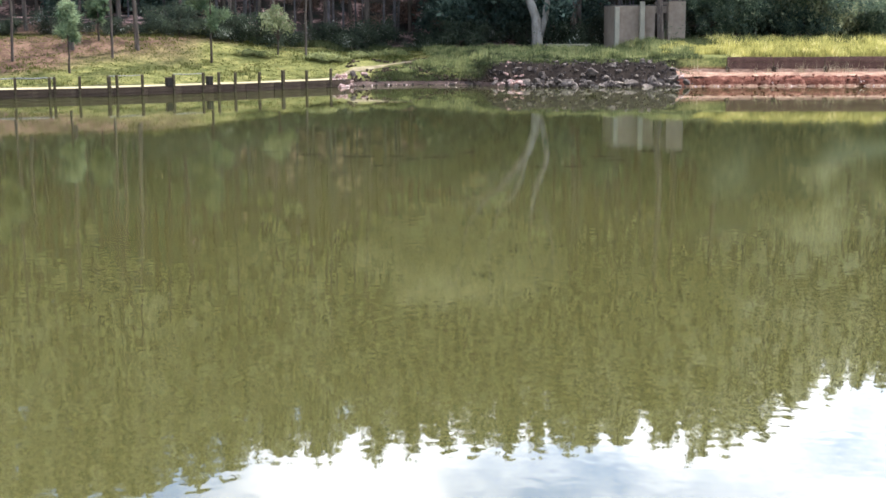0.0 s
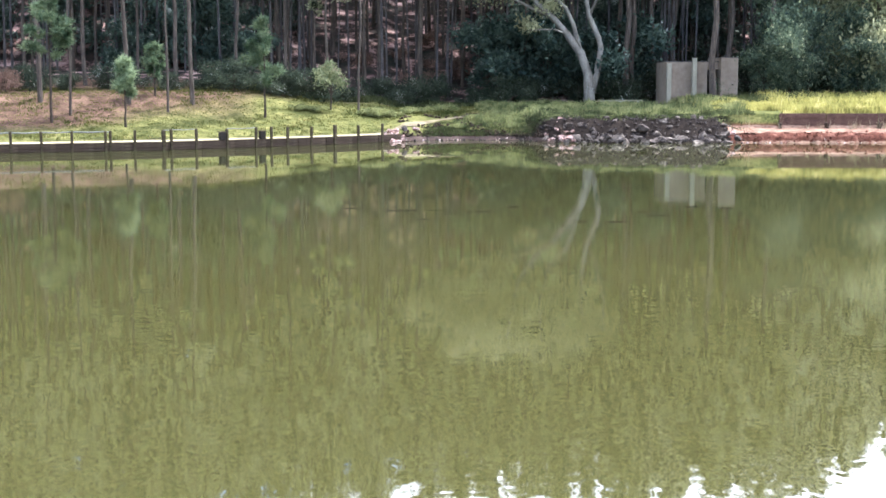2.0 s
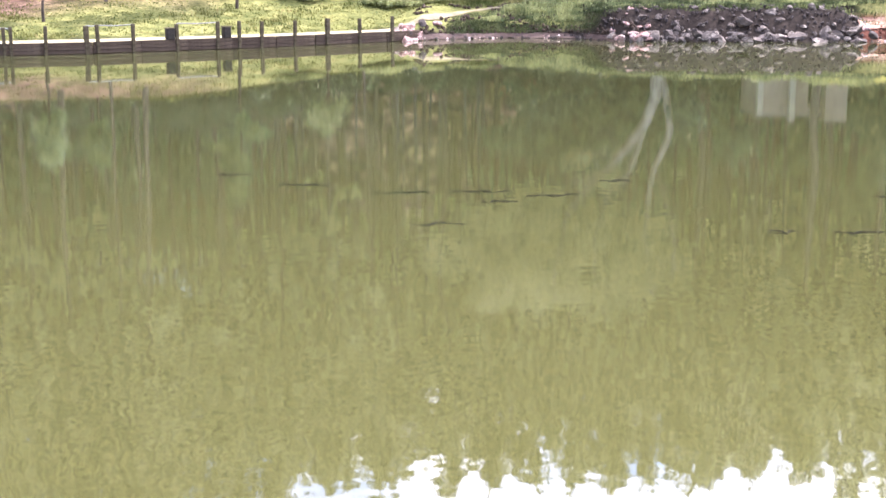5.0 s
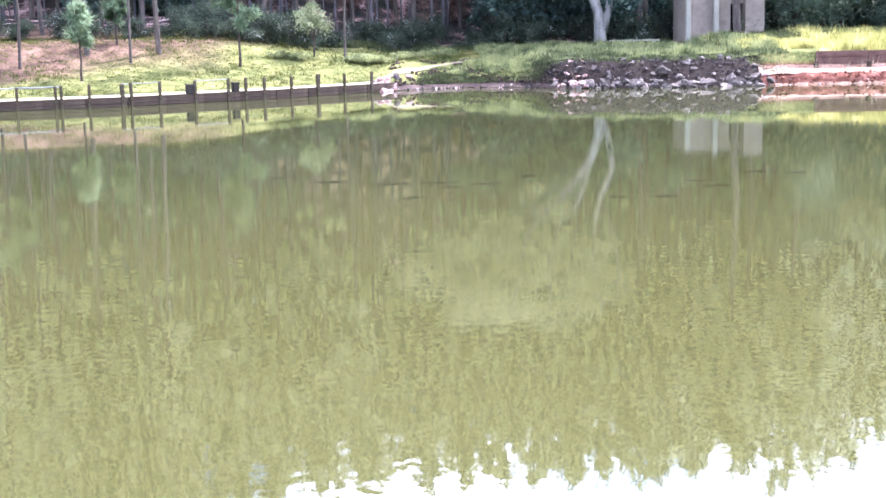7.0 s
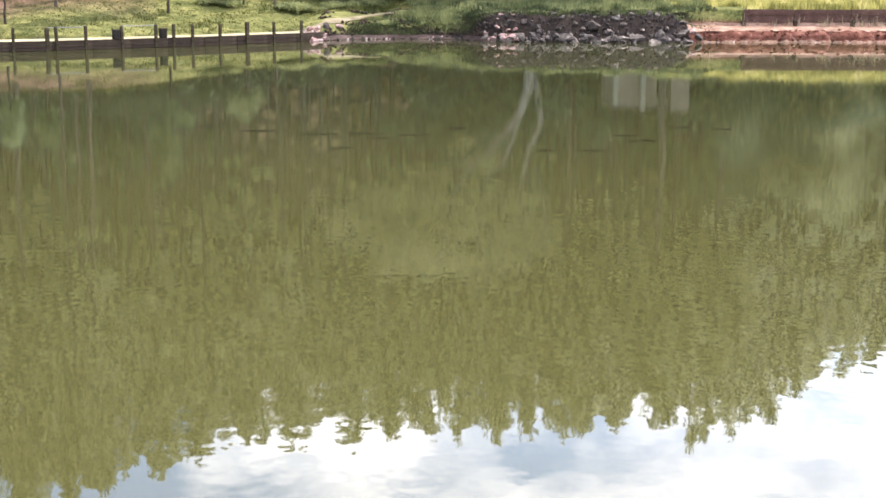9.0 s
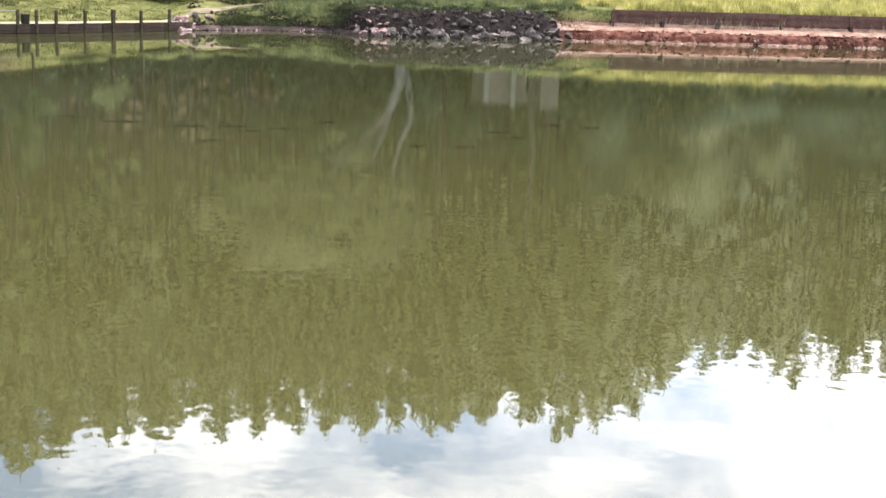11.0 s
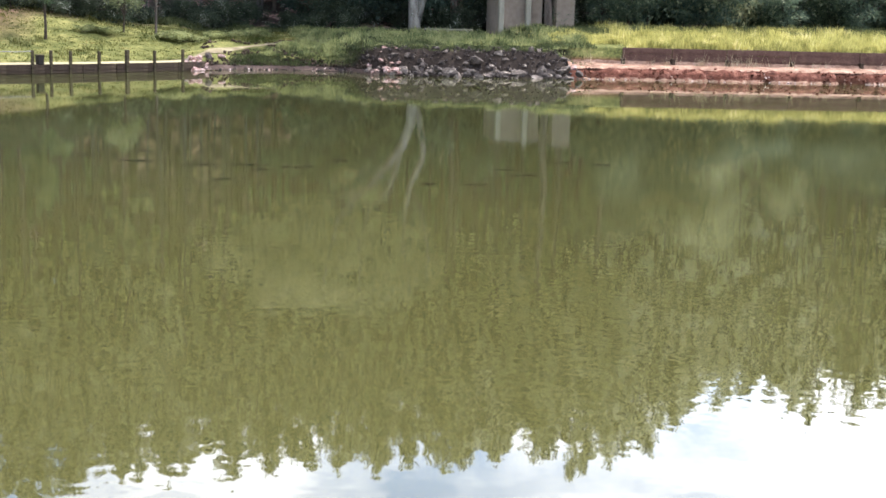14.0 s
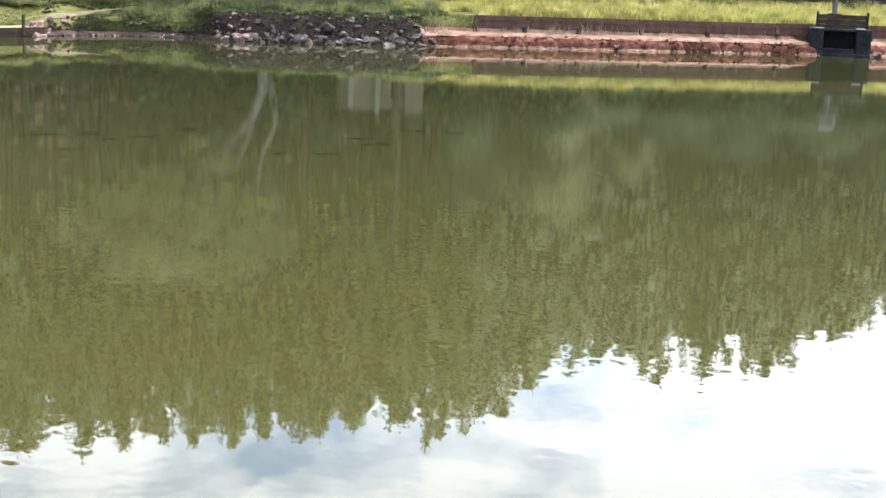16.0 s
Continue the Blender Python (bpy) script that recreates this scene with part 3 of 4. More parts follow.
def litter_bin(x, d):
    p, h = along(x)
    y = p.y + d
    t = thing("litter_bin", pose(x, y, ground_z(x, y) + 0.05, 0, 0, h), "dark square litter bin on a post beside the path", "bin", "bins by the path")
    part("bin_body", boxed(-0.2, -0.2, 0.22, 0.2, 0.2, 0.78, bevel=0.03), DARK_PAINT, t)
    part("bin_post", boxed(-0.05, -0.05, -0.1, 0.05, 0.05, 0.24), TIMBER, t)
    part("bin_rim", boxed(-0.23, -0.23, 0.78, 0.23, 0.23, 0.83, bevel=0.015), TIMBER, t)


litter_bin(-11.05, 0.1)
litter_bin(-8.38, 0.1)


# ---- rocks ----
def rock_mesh(seed, mat, n=2):
    r = random.Random(seed)
    bm = bmesh.new()
    bmesh.ops.create_icosphere(bm, subdivisions=n, radius=0.5)
    cuts = [(Vector((r.gauss(0, 1), r.gauss(0, 1), r.gauss(0, 1))).normalized(), r.uniform(0.2, 0.4)) for _ in range(12)]
    for v in bm.verts:
        for nrm, dist in cuts:
            s = v.co.dot(nrm)
            if s > dist:
                v.co -= nrm * (s - dist)
        v.co *= 1 + 0.06 * noise.noise(v.co * 4 + Vector((seed, 0, 0)))
    return mesh_of(bm, "boulder", mat)


GREY = [rock_mesh(i, ROCK) for i in range(6)]
RED = [rock_mesh(20 + i, ROCK_RED) for i in range(3)]


def boulder(x, y, z, s, r, red=False, label=None):
    ob = new("boulder", r.choice(RED if red else GREY))
    ob.matrix_world = pose(x, y, z, r.uniform(-25, 25), r.uniform(-25, 25), r.uniform(0, 360)) @ Matrix.Diagonal((s * r.uniform(0.9, 1.5), s * r.uniform(0.8, 1.1), s * r.uniform(0.6, 0.95), 1))
    return tagged(ob, label or ("reddish boulder lying on the muddy bank" if red else "rough grey boulder tipped on the muddy bank"), "boulder", "boulders on the bank")


def build_rocks():
    r = random.Random(11)
    for _ in range(190):
        x = r.uniform(12.6, 27.2)
        d = r.uniform(-0.15, 2.4) if r.random() < 0.6 else r.uniform(-0.15, 0.7)
        s = (0.16 + 0.6 * r.random() ** 2.2) * (1.35 if d < 0.7 else 0.95)
        y = shore_y(x) + d
        boulder(x, y, ground_z(x, y) + s * r.uniform(-0.15, 0.1), s, r, red=x < 14.8 and r.random() < 0.4)
    for x, d, s in ((19.8, 0.9, 1.15), (17.2, 0.35, 0.8), (21.1, 0.3, 0.75), (24.3, 0.5, 0.95), (14.3, 0.2, 0.9)):
        y = shore_y(x) + d
        boulder(x, y, ground_z(x, y) + s * 0.15, s, r, red=x < 15, label="large pale boulder at the waterline")
    for _ in range(14):
        x = r.gauss(13.9, 0.55)
        y = shore_y(x) + r.uniform(-0.1, 1.1)
        s = r.uniform(0.25, 0.65)
        boulder(x, y, ground_z(x, y) + s * 0.1, s, r, red=True)
    # red stones where the ledge breaks off
    for _ in range(16):
        x = r.uniform(25.9, 27.1)
        y = shore_y(x) + r.uniform(-0.2, 2.4)
        s = r.uniform(0.25, 0.6)
        boulder(x, y, ground_z(x, y) + s * 0.1, s, r, red=r.random() < 0.6)
    # red boulders where the path ends
    for _ in range(20):
        x = r.uniform(0.4, 2.8)
        y = shore_y(x) + r.uniform(-0.5, 1.3)
        s = r.uniform(0.3, 0.8)
        boulder(x, y, max(0, ground_z(x, y)) + s * 0.1, s, r, red=r.random() < 0.8)


def stone_scatter(name, seed, count, where, size, mat, label):
    """Small stones past counting, in one mesh."""
    rr = random.Random(seed)
    src = [rock_mesh(seed + i, mat, 1) for i in range(4)]
    V, Fc = [], []
    for _ in range(count):
        x, d = where(rr)
        y = shore_y(x) + d
        me = rr.choice(src)
        s = rr.uniform(*size)
        m = pose(x, y, max(0.0, ground_z(x, y)) + s * 0.15, rr.uniform(0, 360), rr.uniform(0, 360), rr.uniform(0, 360)) @ Matrix.Diagonal((s * 1.3, s, s * 0.8, 1))
        k = len(V)
        V += [m @ v.co for v in me.vertices]
        Fc += [tuple(k + i for i in p.vertices) for p in me.polygons]
    tagged(new(name, raw_mesh(name, V, Fc, mat)), label, "stones", kind="stuff")


stone_scatter("rubble", 140, 520, lambda q: (q.uniform(12.4, 27.4), q.uniform(-0.1, 2.7)), (0.08, 0.32), ROCK, "small grey rubble between the boulders")
stone_scatter("shore_stones", 160, 60, lambda q: (q.uniform(2.5, 13), q.uniform(-0.35, 0.3)), (0.1, 0.36), ROCK, "small wet stones along the foot of the bank")
stone_scatter("pale_shore_stones", 170, 24, lambda q: (q.choice((3.2, 5.0, 5.6, 9.0)) + q.gauss(0, 0.7), q.uniform(-0.4, 0.15)), (0.06, 0.24), ROCK_PALE, "pale stones along the foot of the bank")


def bare_at(x, d):
    return noise.noise((x * 0.33, d * 0.75, 21)) > 0.16


def bare_where(q):
    while True:
        x, d = q.uniform(1.5, 14.5), 0.4 + 7.5 * q.random() ** 1.5
        if bare_at(x, d) or d < 0.9:
            return x, d


stone_scatter("bare_earth", 210, 320, bare_where, (0.16, 0.4), SOIL_DARK, "dark bare earth showing through the grassy bank")
stone_scatter("ledge_stones", 180, 300, lambda q: (27.5 + 6.6 * q.randrange(9) + 2.4 * q.gauss(0, 1) ** 3 * 0.6 + q.uniform(0, 3), q.gauss(-0.12, 0.2)), (0.03, 0.2), ROCK_PALE, "pale pebbles along the waterline")
stone_scatter("earth_clods", 200, 420, lambda q: (q.uniform(26.5, 80), q.uniform(-0.05, 0.75)), (0.12, 0.4), SOIL_RED, "red earth clods on the bank face")


build_rocks()


# ---- panelled retaining wall on the ledge ----
WALL_POSTS = [30.9, 34.48, 38.44, 43.16, 48.35, 53.94, 58.2, 61.8, 65.5, 69.5, 73.5, 77.5, 81.5, 85.5, 89.5, 93.5, 97.5]


def build_panel_wall():
    wall = thing("wall_retaining", pose(0, 0, 0), "low brown panelled retaining wall above the earth ledge", "retaining wall", kind="structure")
    r = random.Random(8)
    for x0, x1 in zip(WALL_POSTS, WALL_POSTS[1:]):
        y0, y1 = shore_y(x0) + 3.0, shore_y(x1) + 3.0
        h = math.degrees(math.atan2(y1 - y0, x1 - x0))
        L = math.hypot(x1 - x0, y1 - y0)
        for k in range(3):
            z = 0.88 + 0.42 * k
            bm = boxed(0.02, -0.05, z, L - 0.02, 0.05, z + 0.412, bevel=0.012)
            part("panel", bm, PANEL, wall, at=pose(x0, y0 + r.uniform(-0.015, 0.015), r.uniform(-0.02, 0.01), r.uniform(-1, 1), 0, h))
        part("post", boxed(-0.11, -0.5, 0.4, 0.11, 0.06, 1.38, bevel=0.02), TIMBER_WALL, wall, at=pose(x0, y0 - 0.06, 0, 0, 0, h))
    return wall


build_panel_wall()


# ---- water outlet ----
def build_outlet():
    at = pose(57.25, 89.75, 0, 0, 0, -28)
    t = thing("outlet_structure", at, "dark concrete water outlet with a standpipe at the lake edge", "outlet")
    part("base_slab", boxed(-2.15, -0.45, -1.0, 2.15, 3.2, 0.16, bevel=0.04), CONCRETE_DARK, t)
    part("sill", boxed(-1.15, -0.25, 0.1, 1.05, 0.1, 0.52, bevel=0.04), CONCRETE_DARK, t)
    for a, c, cap in ((-2.15, -1.2, (-2.05, -1.15)), (1.1, 2.15, (0.95, 1.75))):
        side = part("pier", boxed(a, -0.3, 0.1, c, 3.2, 1.95, bevel=0.06), CONCRETE_DARK, t)
        part("cap", boxed(cap[0] + 0.1, -0.36, 1.952, cap[1] - 0.1, 0.1, 2.03, bevel=0.02), CONCRETE, side, "pale concrete cap")
    part("gate", boxed(-1.16, 0.28, 0.1, 1.06, 0.38, 1.76, bevel=0.01), BLACK_STEEL, t, "black steel sluice gate")
    part("deck", boxed(-1.2, -0.1, 1.76, 1.1, 3.2, 1.92, bevel=0.02), CONCRETE_DARK, t)
    for k in range(3):
        part("back_board", boxed(-1.65, 1.1, 1.9 + 0.35 * k, 1.85, 1.24, 2.24 + 0.35 * k, bevel=0.015), TIMBER_WALL, t, "dark timber board")
    for s in (-1.68, 1.88):
        part("guard_post", boxed(s - 0.08, 0.98, 1.9, s + 0.08, 1.14, 3.15, bevel=0.01), DARK_PAINT, t)
    part("plinth", boxed(-0.95, 1.3, 1.9, 0.05, 2.2, 3.0, bevel=0.03), CONCRETE_DARK, t)
    bm = bmesh.new()
    tube(bm, [(-0.45, 1.7, 2.95), (-0.45, 1.7, 3.05), (-0.45, 1.7, 3.051), (-0.45, 1.7, 4.4)], [0.34, 0.34, 0.2, 0.2], 14)
    part("standpipe", bm, STEEL, t)
    part("hood_plate", boxed(-1.25, 1.2, 4.34, 0.35, 2.2, 4.66, bevel=0.05), STEEL, t)
    part("motor_housing", boxed(-1.0, 1.3, 4.66, 0.2, 2.1, 5.5, bevel=0.1), STEEL, t)
    r = random.Random(4)
    for x, y, s in ((-2.95, 0.2, 0.95), (-2.6, -0.2, 0.55), (2.75, 0.1, 0.75), (3.5, 0.2, 0.6), (2.45, -0.3, 0.5)):
        q = at @ Vector((x, y, 0))
        boulder(q.x, q.y, 0.2, s, r, red=True, label="pale red boulder beside the outlet")


build_outlet()


# ---- small building ----
def build_building():
    x0, x1, y = 25.5, 31.8, 110.6
    z = ground_z(26, 110.6) - 0.15
    t = thing("house", pose(x0, y, z) @ Matrix.Diagonal((1, 1, 1.08, 1)), "small cream plastered lakeside building with pale columns", "building")
    w = x1 - x0
    part("wall", boxed(0.0, 0.9, 0, 3.7, 5.2, 3.6, bevel=0.02), STUCCO, t)
    part("bay_wall", boxed(4.75, 0.3, 0, w, 5.2, 3.95, bevel=0.02), STUCCO, t)
    part("lintel", boxed(3.7, 0.95, 3.0, 4.75, 5.2, 3.6, bevel=0.02), STUCCO, t)
    # dark panel closes the opening in place of a shaded interior
    part("doorway_back", boxed(3.7, 2.6, 0, 4.75, 2.8, 3.0), DARK_PAINT, t, "dark panel standing for the unlit inside of the doorway")
    for x, h in ((0.14, 3.5), (2.4, 3.95)):
        part("column", boxed(x - 0.2, 0.15, 0, x + 0.2, 0.6, h, bevel=0.03), STUCCO_LIGHT, t, "pale column")
    part("roof", boxed(0.0, 0.95, 3.602, 4.74, 5.2, 3.68, bevel=0.02), ROOF_M, t)
    part("bay_roof", boxed(4.75, 0.34, 3.952, w - 0.02, 5.2, 4.02, bevel=0.02), ROOF_M, t)


build_building()


# ---- trees ----
def pine_meshes(seed, height, crown_from, radius, clumps, needle=(1.0, 0.16), count=22, bend=0.5, trunk=0.22, bark=BARK_PINE, leaf=NEEDLE, limbs=26, whole=False, shoots=0):
    rng, r = np.random.default_rng(seed), random.Random(seed)
    bm = bmesh.new()
    sway = [Vector((bend * noise.noise((seed, k * 0.7, 0)), bend * noise.noise((seed, k * 0.7, 9)), 0)) for k in range(9)]
    sway[0] = Vector((0, 0, 0))
    spine = [Vector((0, 0, height * k / 8)) + sway[k] * (k / 8) ** 0.5 for k in range(9)]
    tube(bm, [Vector((0, 0, -0.6))] + spine, [trunk * 1.45] + [trunk * (1.15 if k == 0 else 1.0) * (1 - 0.9 * (k / 8) ** 1.4) + 0.01 for k in range(9)], 9, r, 0.06)
    cents = []

    def axis(z):
        k = min(max(z / height * 8, 0), 7.999)
        i = int(k)
        return spine[i].lerp(spine[i + 1], k - i)
    for i in range(limbs):
        f = (i + r.random()) / limbs
        z = height * (crown_from + (1 - crown_from) * f * 0.97)
        a = r.uniform(0, 6.283)
        reach = radius * (1 - f) ** 0.42 * r.uniform(0.6, 1.1) * (0.6 + 0.4 * min(1, f * 5))
        root = axis(z)
        tip = root + Vector((math.cos(a) * reach, math.sin(a) * reach, reach * r.uniform(0.05, 0.4)))
        mid = root.lerp(tip, 0.5) + Vector((0, 0, -0.08 * reach))
        tube(bm, [root, mid, tip], [trunk * 0.22 * (1 - f * 0.6), trunk * 0.13, trunk * 0.04], 4)
        m = max(2, round(clumps / limbs * (0.5 + reach / radius)))
        for _ in range(m):
            q = root.lerp(tip, r.uniform(0.35, 1.05)) + Vector((r.gauss(0, 0.2), r.gauss(0, 0.2), r.gauss(0.1, 0.15))) * reach * 0.5
            cents.append((q, r.uniform(0.7, 1.2)))
    for _ in range(6):
        cents.append((spine[-1] + Vector((r.gauss(0, 0.2), r.gauss(0, 0.2), r.uniform(-0.5, 0.2))), 0.8))
    # upswept leading shoots that end at nearly one height
    for _ in range(shoots):
        a, q = r.uniform(0, 6.283), radius * 0.85 * r.random() ** 0.6
        foot = axis(height * r.uniform(0.62, 0.74))
        top = height * (1.0 - 0.10 * r.random() - 0.03 * q / radius)
        bend_at = Vector((foot.x + math.cos(a) * q, foot.y + math.sin(a) * q, foot.z + 0.07 * height))
        tube(bm, [foot, bend_at, Vector((bend_at.x, bend_at.y, top - 0.3))], [trunk * 0.25, trunk * 0.18, trunk * 0.05], 4)
        z = bend_at.z
        while z < top:
            cents.append((Vector((bend_at.x + r.gauss(0, 0.13), bend_at.y + r.gauss(0, 0.13), z)), r.uniform(0.5, 0.8)))
            z += r.uniform(0.4, 0.95)
    V, Fc = needle_clumps(cents, rng, count, *needle, whole)
    return mesh_of(bm, "trunk", bark), raw_mesh("crown", V, Fc, leaf)


def tree(name, at, trunk, crown, label, category="tree", group=""):
    t = thing(name, at, label, category, group)
    part("trunk", trunk, None, t)
    part("crown", crown, None, t)
    return t


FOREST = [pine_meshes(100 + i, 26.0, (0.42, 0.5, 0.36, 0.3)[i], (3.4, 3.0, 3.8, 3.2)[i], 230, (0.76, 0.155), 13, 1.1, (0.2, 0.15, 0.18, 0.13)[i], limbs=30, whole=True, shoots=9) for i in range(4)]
FOREST_EAST = [pine_meshes(110 + i, 26.0, (0.36, 0.3)[i], (3.4, 3.0)[i], 230, (0.8, 0.165), 13, 1.1, 0.17, leaf=NEEDLE_FLECKED, limbs=30, whole=True, shoots=9) for i in range(2)]


def skyline(x, y):
    """How tall the pines stand, by their bearing from the lake."""
    b2 = math.degrees(math.atan2(x, y))
    return float(np.interp(b2, [-20, -12, -8, -6, -2, 0.6, 3.8, 8.5, 12.7, 14.5, 15.7, 17, 18.1, 19.3, 20.5, 21.5, 23, 24.2, 25.7, 27.5, 28.5, 29.5, 30.6, 31.2, 32.1, 34.2, 36],
                           [42, 42, 40.5, 38.0, 36.6, 36.0, 36.3, 36.4, 35.8, 35.1, 36.6, 37.6, 37.4, 36.3, 34.8, 32.6, 30.6, 30.6, 33.3, 32.8, 30.8, 31.3, 34, 33.5, 30.6, 28.4, 27.4]))


def build_forest():
    r = random.Random(21)
    protos = [tree("pine_tree", pose(0, 0, 0), a, b2, "tall slender pine with a bare trunk in the wood", "tree", "pines of the wood") for a, b2 in FOREST + FOREST_EAST]
    placed = set()
    n = 0
    y = 122.0
    while y < 178:
        x = -62.0 + r.uniform(0, 3)
        gap = 3.0 if y < 134 else 5.5
        while x < 118:
            px, py = x + r.uniform(-1.2, 1.2), y + r.uniform(-1.6, 1.6)
            b2 = px / py
            if -0.42 < b2 < 0.72 and r.random() < 0.88:
                z = ground_z(px, py)
                # the tops keep to one skyline, whatever the slope
                want = (skyline(px, py) + 4.8) * py / 118 - 4.8 - z
                h = want + r.uniform(-1.5, 0.7) if y < 127.5 else want - r.uniform(0.8, 3.4) if y < 132 else want - r.uniform(3.0, 7.0) if y < 142 else min(want - 7.0, 27) * r.uniform(0.75, 1.0)
                h = max(h, 13)
                s = h / 26
                w = (0.72 + 0.28 * s) * r.uniform(0.75, 1.15)
                m = pose(px, py, z, r.uniform(-1.5, 1.5), r.uniform(-1.5, 1.5), r.uniform(0, 360)) @ Matrix.Diagonal((w, w, s, 1))
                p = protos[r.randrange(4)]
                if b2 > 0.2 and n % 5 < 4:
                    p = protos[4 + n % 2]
                if p.name not in placed:
                    placed.add(p.name)
                    p.matrix_world = m
                else:
                    c = copy_thing(p, m)
                    c.scale = (w, w, s)
                n += 1
            x += gap * r.uniform(0.75, 1.25)
        y += 4.2 if y < 136 else 7.5
    return n


build_forest()

# tall pines that stand on the lawn
for i, (x, y, h, w, lean) in enumerate(((-25.6, 95.65, 31, 0.85, -1), (-22.87, 93.25, 29, 0.62, 1), (-19.19, 96.85, 31, 0.8, -3.5), (-16.09, 95.9, 28, 0.55, -0.5), (-14.49, 98.15, 30, 0.8, 1.5), (-1.67, 103.3, 28, 0.55, -1.2))):
    m = pose(x, y, ground_z(x, y), 0, lean, 40 * i) @ Matrix.Diagonal((w, w, h / 26, 1))
    tree("pine_tree", m, *FOREST[i % 2], "tall pine with a bare brown trunk on the lawn", "tree", "pines on the lawn")

for i, (x, y, h) in enumerate(((-34.5, 108.0, 27), (-29.5, 112.5, 28), (-25.0, 109.5, 26), (-21.5, 115.0, 29), (-17.5, 111.0, 26), (-12.5, 113.5, 28), (-8.5, 117.0, 29), (-4.5, 114.8, 26))):
    m = pose(x, y, ground_z(x, y), 0, 0.6 * (-1) ** i, 53 * i) @ Matrix.Diagonal((0.95, 0.95, h / 26, 1))
    tree("pine_tree", m, *FOREST[i % 4], "tall slender pine at the back of the lawn", "tree", "pines behind the lawn")

DENSE = pine_meshes(140, 26.0, 0.55, 4.2, 330, (1.15, 0.24), 22, 0.8, 0.24, limbs=36, whole=True)
# paler, thicker trunks behind the bench and before the building
for x, y, h, w, lean in ((23.0, 117.0, 30, 1.1, 0.5), (23.75, 118.2, 28, 0.95, -0.6), (29.45, 110.2, 28, 1.15, 0.4), (35.5, 113.5, 27, 1.0, 0.5), (32.5, 116.5, 29, 1.1, -0.5), (28.3, 122.5, 31, 1.0, 0.4), (30.2, 128.0, 32, 1.0, -0.4), (27.9, 124.2, 26, 1.0, 0.3), (29.7, 130.5, 27, 1.0, 0.2)):
    m = pose(x, y, ground_z(x, y), 0, lean, 77 * w) @ Matrix.Diagonal((w, w, h / 26, 1))
    tree("pine_tree", m, *DENSE, "tall grey-trunked pine beside the building", "tree", "pines by the building")


for x, y, h in ((2.6, 126.0, 30.5), (15.2, 123.5, 33.0), (16.6, 126.0, 32.0), (34.3, 123.8, 33.5), (28.6, 126.2, 27), (31.0, 125.0, 29), (33.6, 127.5, 28), (29.6, 134.0, 27)):
    m = pose(x, y, ground_z(x, y), 0, 0, 31 * h) @ Matrix.Diagonal((1.1, 1.1, h / 26, 1))
    tree("pine_tree", m, *FOREST[3], "tall slender pine with a bare trunk in the wood", "tree", "pines of the wood")


def build_far_wood():
    """The deep of the wood: slender trunks past counting."""
    rr = random.Random(77)
    V, Fc = [], []
    for _ in range(950):
        y = 119 + 69 * rr.random() ** 1.3
        x = rr.uniform(-0.41, 0.70) * y
        z = ground_z(x, y) - 0.3
        h = rr.uniform(15, 24)
        rad = rr.uniform(0.06, 0.15)
        lx, ly = rr.gauss(0, 0.35), rr.gauss(0, 0.35)
        k = len(V)
        for f in (0, 0.5, 1):
            for a in range(5):
                q = 1.2566 * a
                V.append((x + lx * f + math.cos(q) * rad * (1 - 0.6 * f), y + ly * f + math.sin(q) * rad * (1 - 0.6 * f), z + h * f))
        for f in range(2):
            for a in range(5):
                Fc.append((k + f * 5 + a, k + f * 5 + (a + 1) % 5, k + f * 5 + 5 + (a + 1) % 5, k + f * 5 + 5 + a))
    rng = np.random.default_rng(78)
    cents = []
    for _ in range(150):
        y = rr.uniform(148, 192)
        x = rr.uniform(-0.41, 0.70) * y
        z = ground_z(x, y)
        for _ in range(60):
            f = rr.random()
            a, q = rr.uniform(0, 6.283), 3.2 * (1 - f) ** 0.5 * rr.random() ** 0.5
            cents.append((Vector((x + math.cos(a) * q, y + math.sin(a) * q, z + 3 + 19 * f)), rr.uniform(1.0, 1.6)))
    NV, NF = needle_clumps(cents, rng, 12, 1.2, 0.26, True)
    tagged(new("far_wood_crowns", raw_mesh("far_wood_crowns", NV, NF, NEEDLE)), "merging dark pine crowns deep in the wood", "trees", kind="stuff")
    tagged(new("far_wood", raw_mesh("far_wood", V, Fc, BARK_FAR)), "slender dark trunks deep in the pine wood", "trees", kind="stuff")


build_far_wood()


def young(x, y, height, crown_from, radius, seed, clumps, label, trunk=0.07, leaf=NEEDLE_YOUNG):
    a, b2 = pine_meshes(seed, height, crown_from, radius, clumps, (0.6, 0.085), 28, 0.15, trunk, BARK_YOUNG, leaf, 20)
    return tree("young_pine", pose(x, y, ground_z(x, y)), a, b2, label, "tree", "young pines")


young(-23.83, 91.35, 9.0, 0.52, 2.0, 31, 190, "young pine with a tufted crown on the lawn", 0.09)
young(-18.45, 91.0, 4.9, 0.45, 1.15, 32, 90, "small young pine with a ragged crown on the lawn", 0.07)
young(-17.5, 99.0, 4.0, 0.35, 1.0, 36, 80, "dark young pine behind the lawn trees", 0.07)
young(-8.86, 97.6, 7.6, 0.34, 1.6, 33, 170, "young pine with a bright conical crown on the lawn", 0.08)


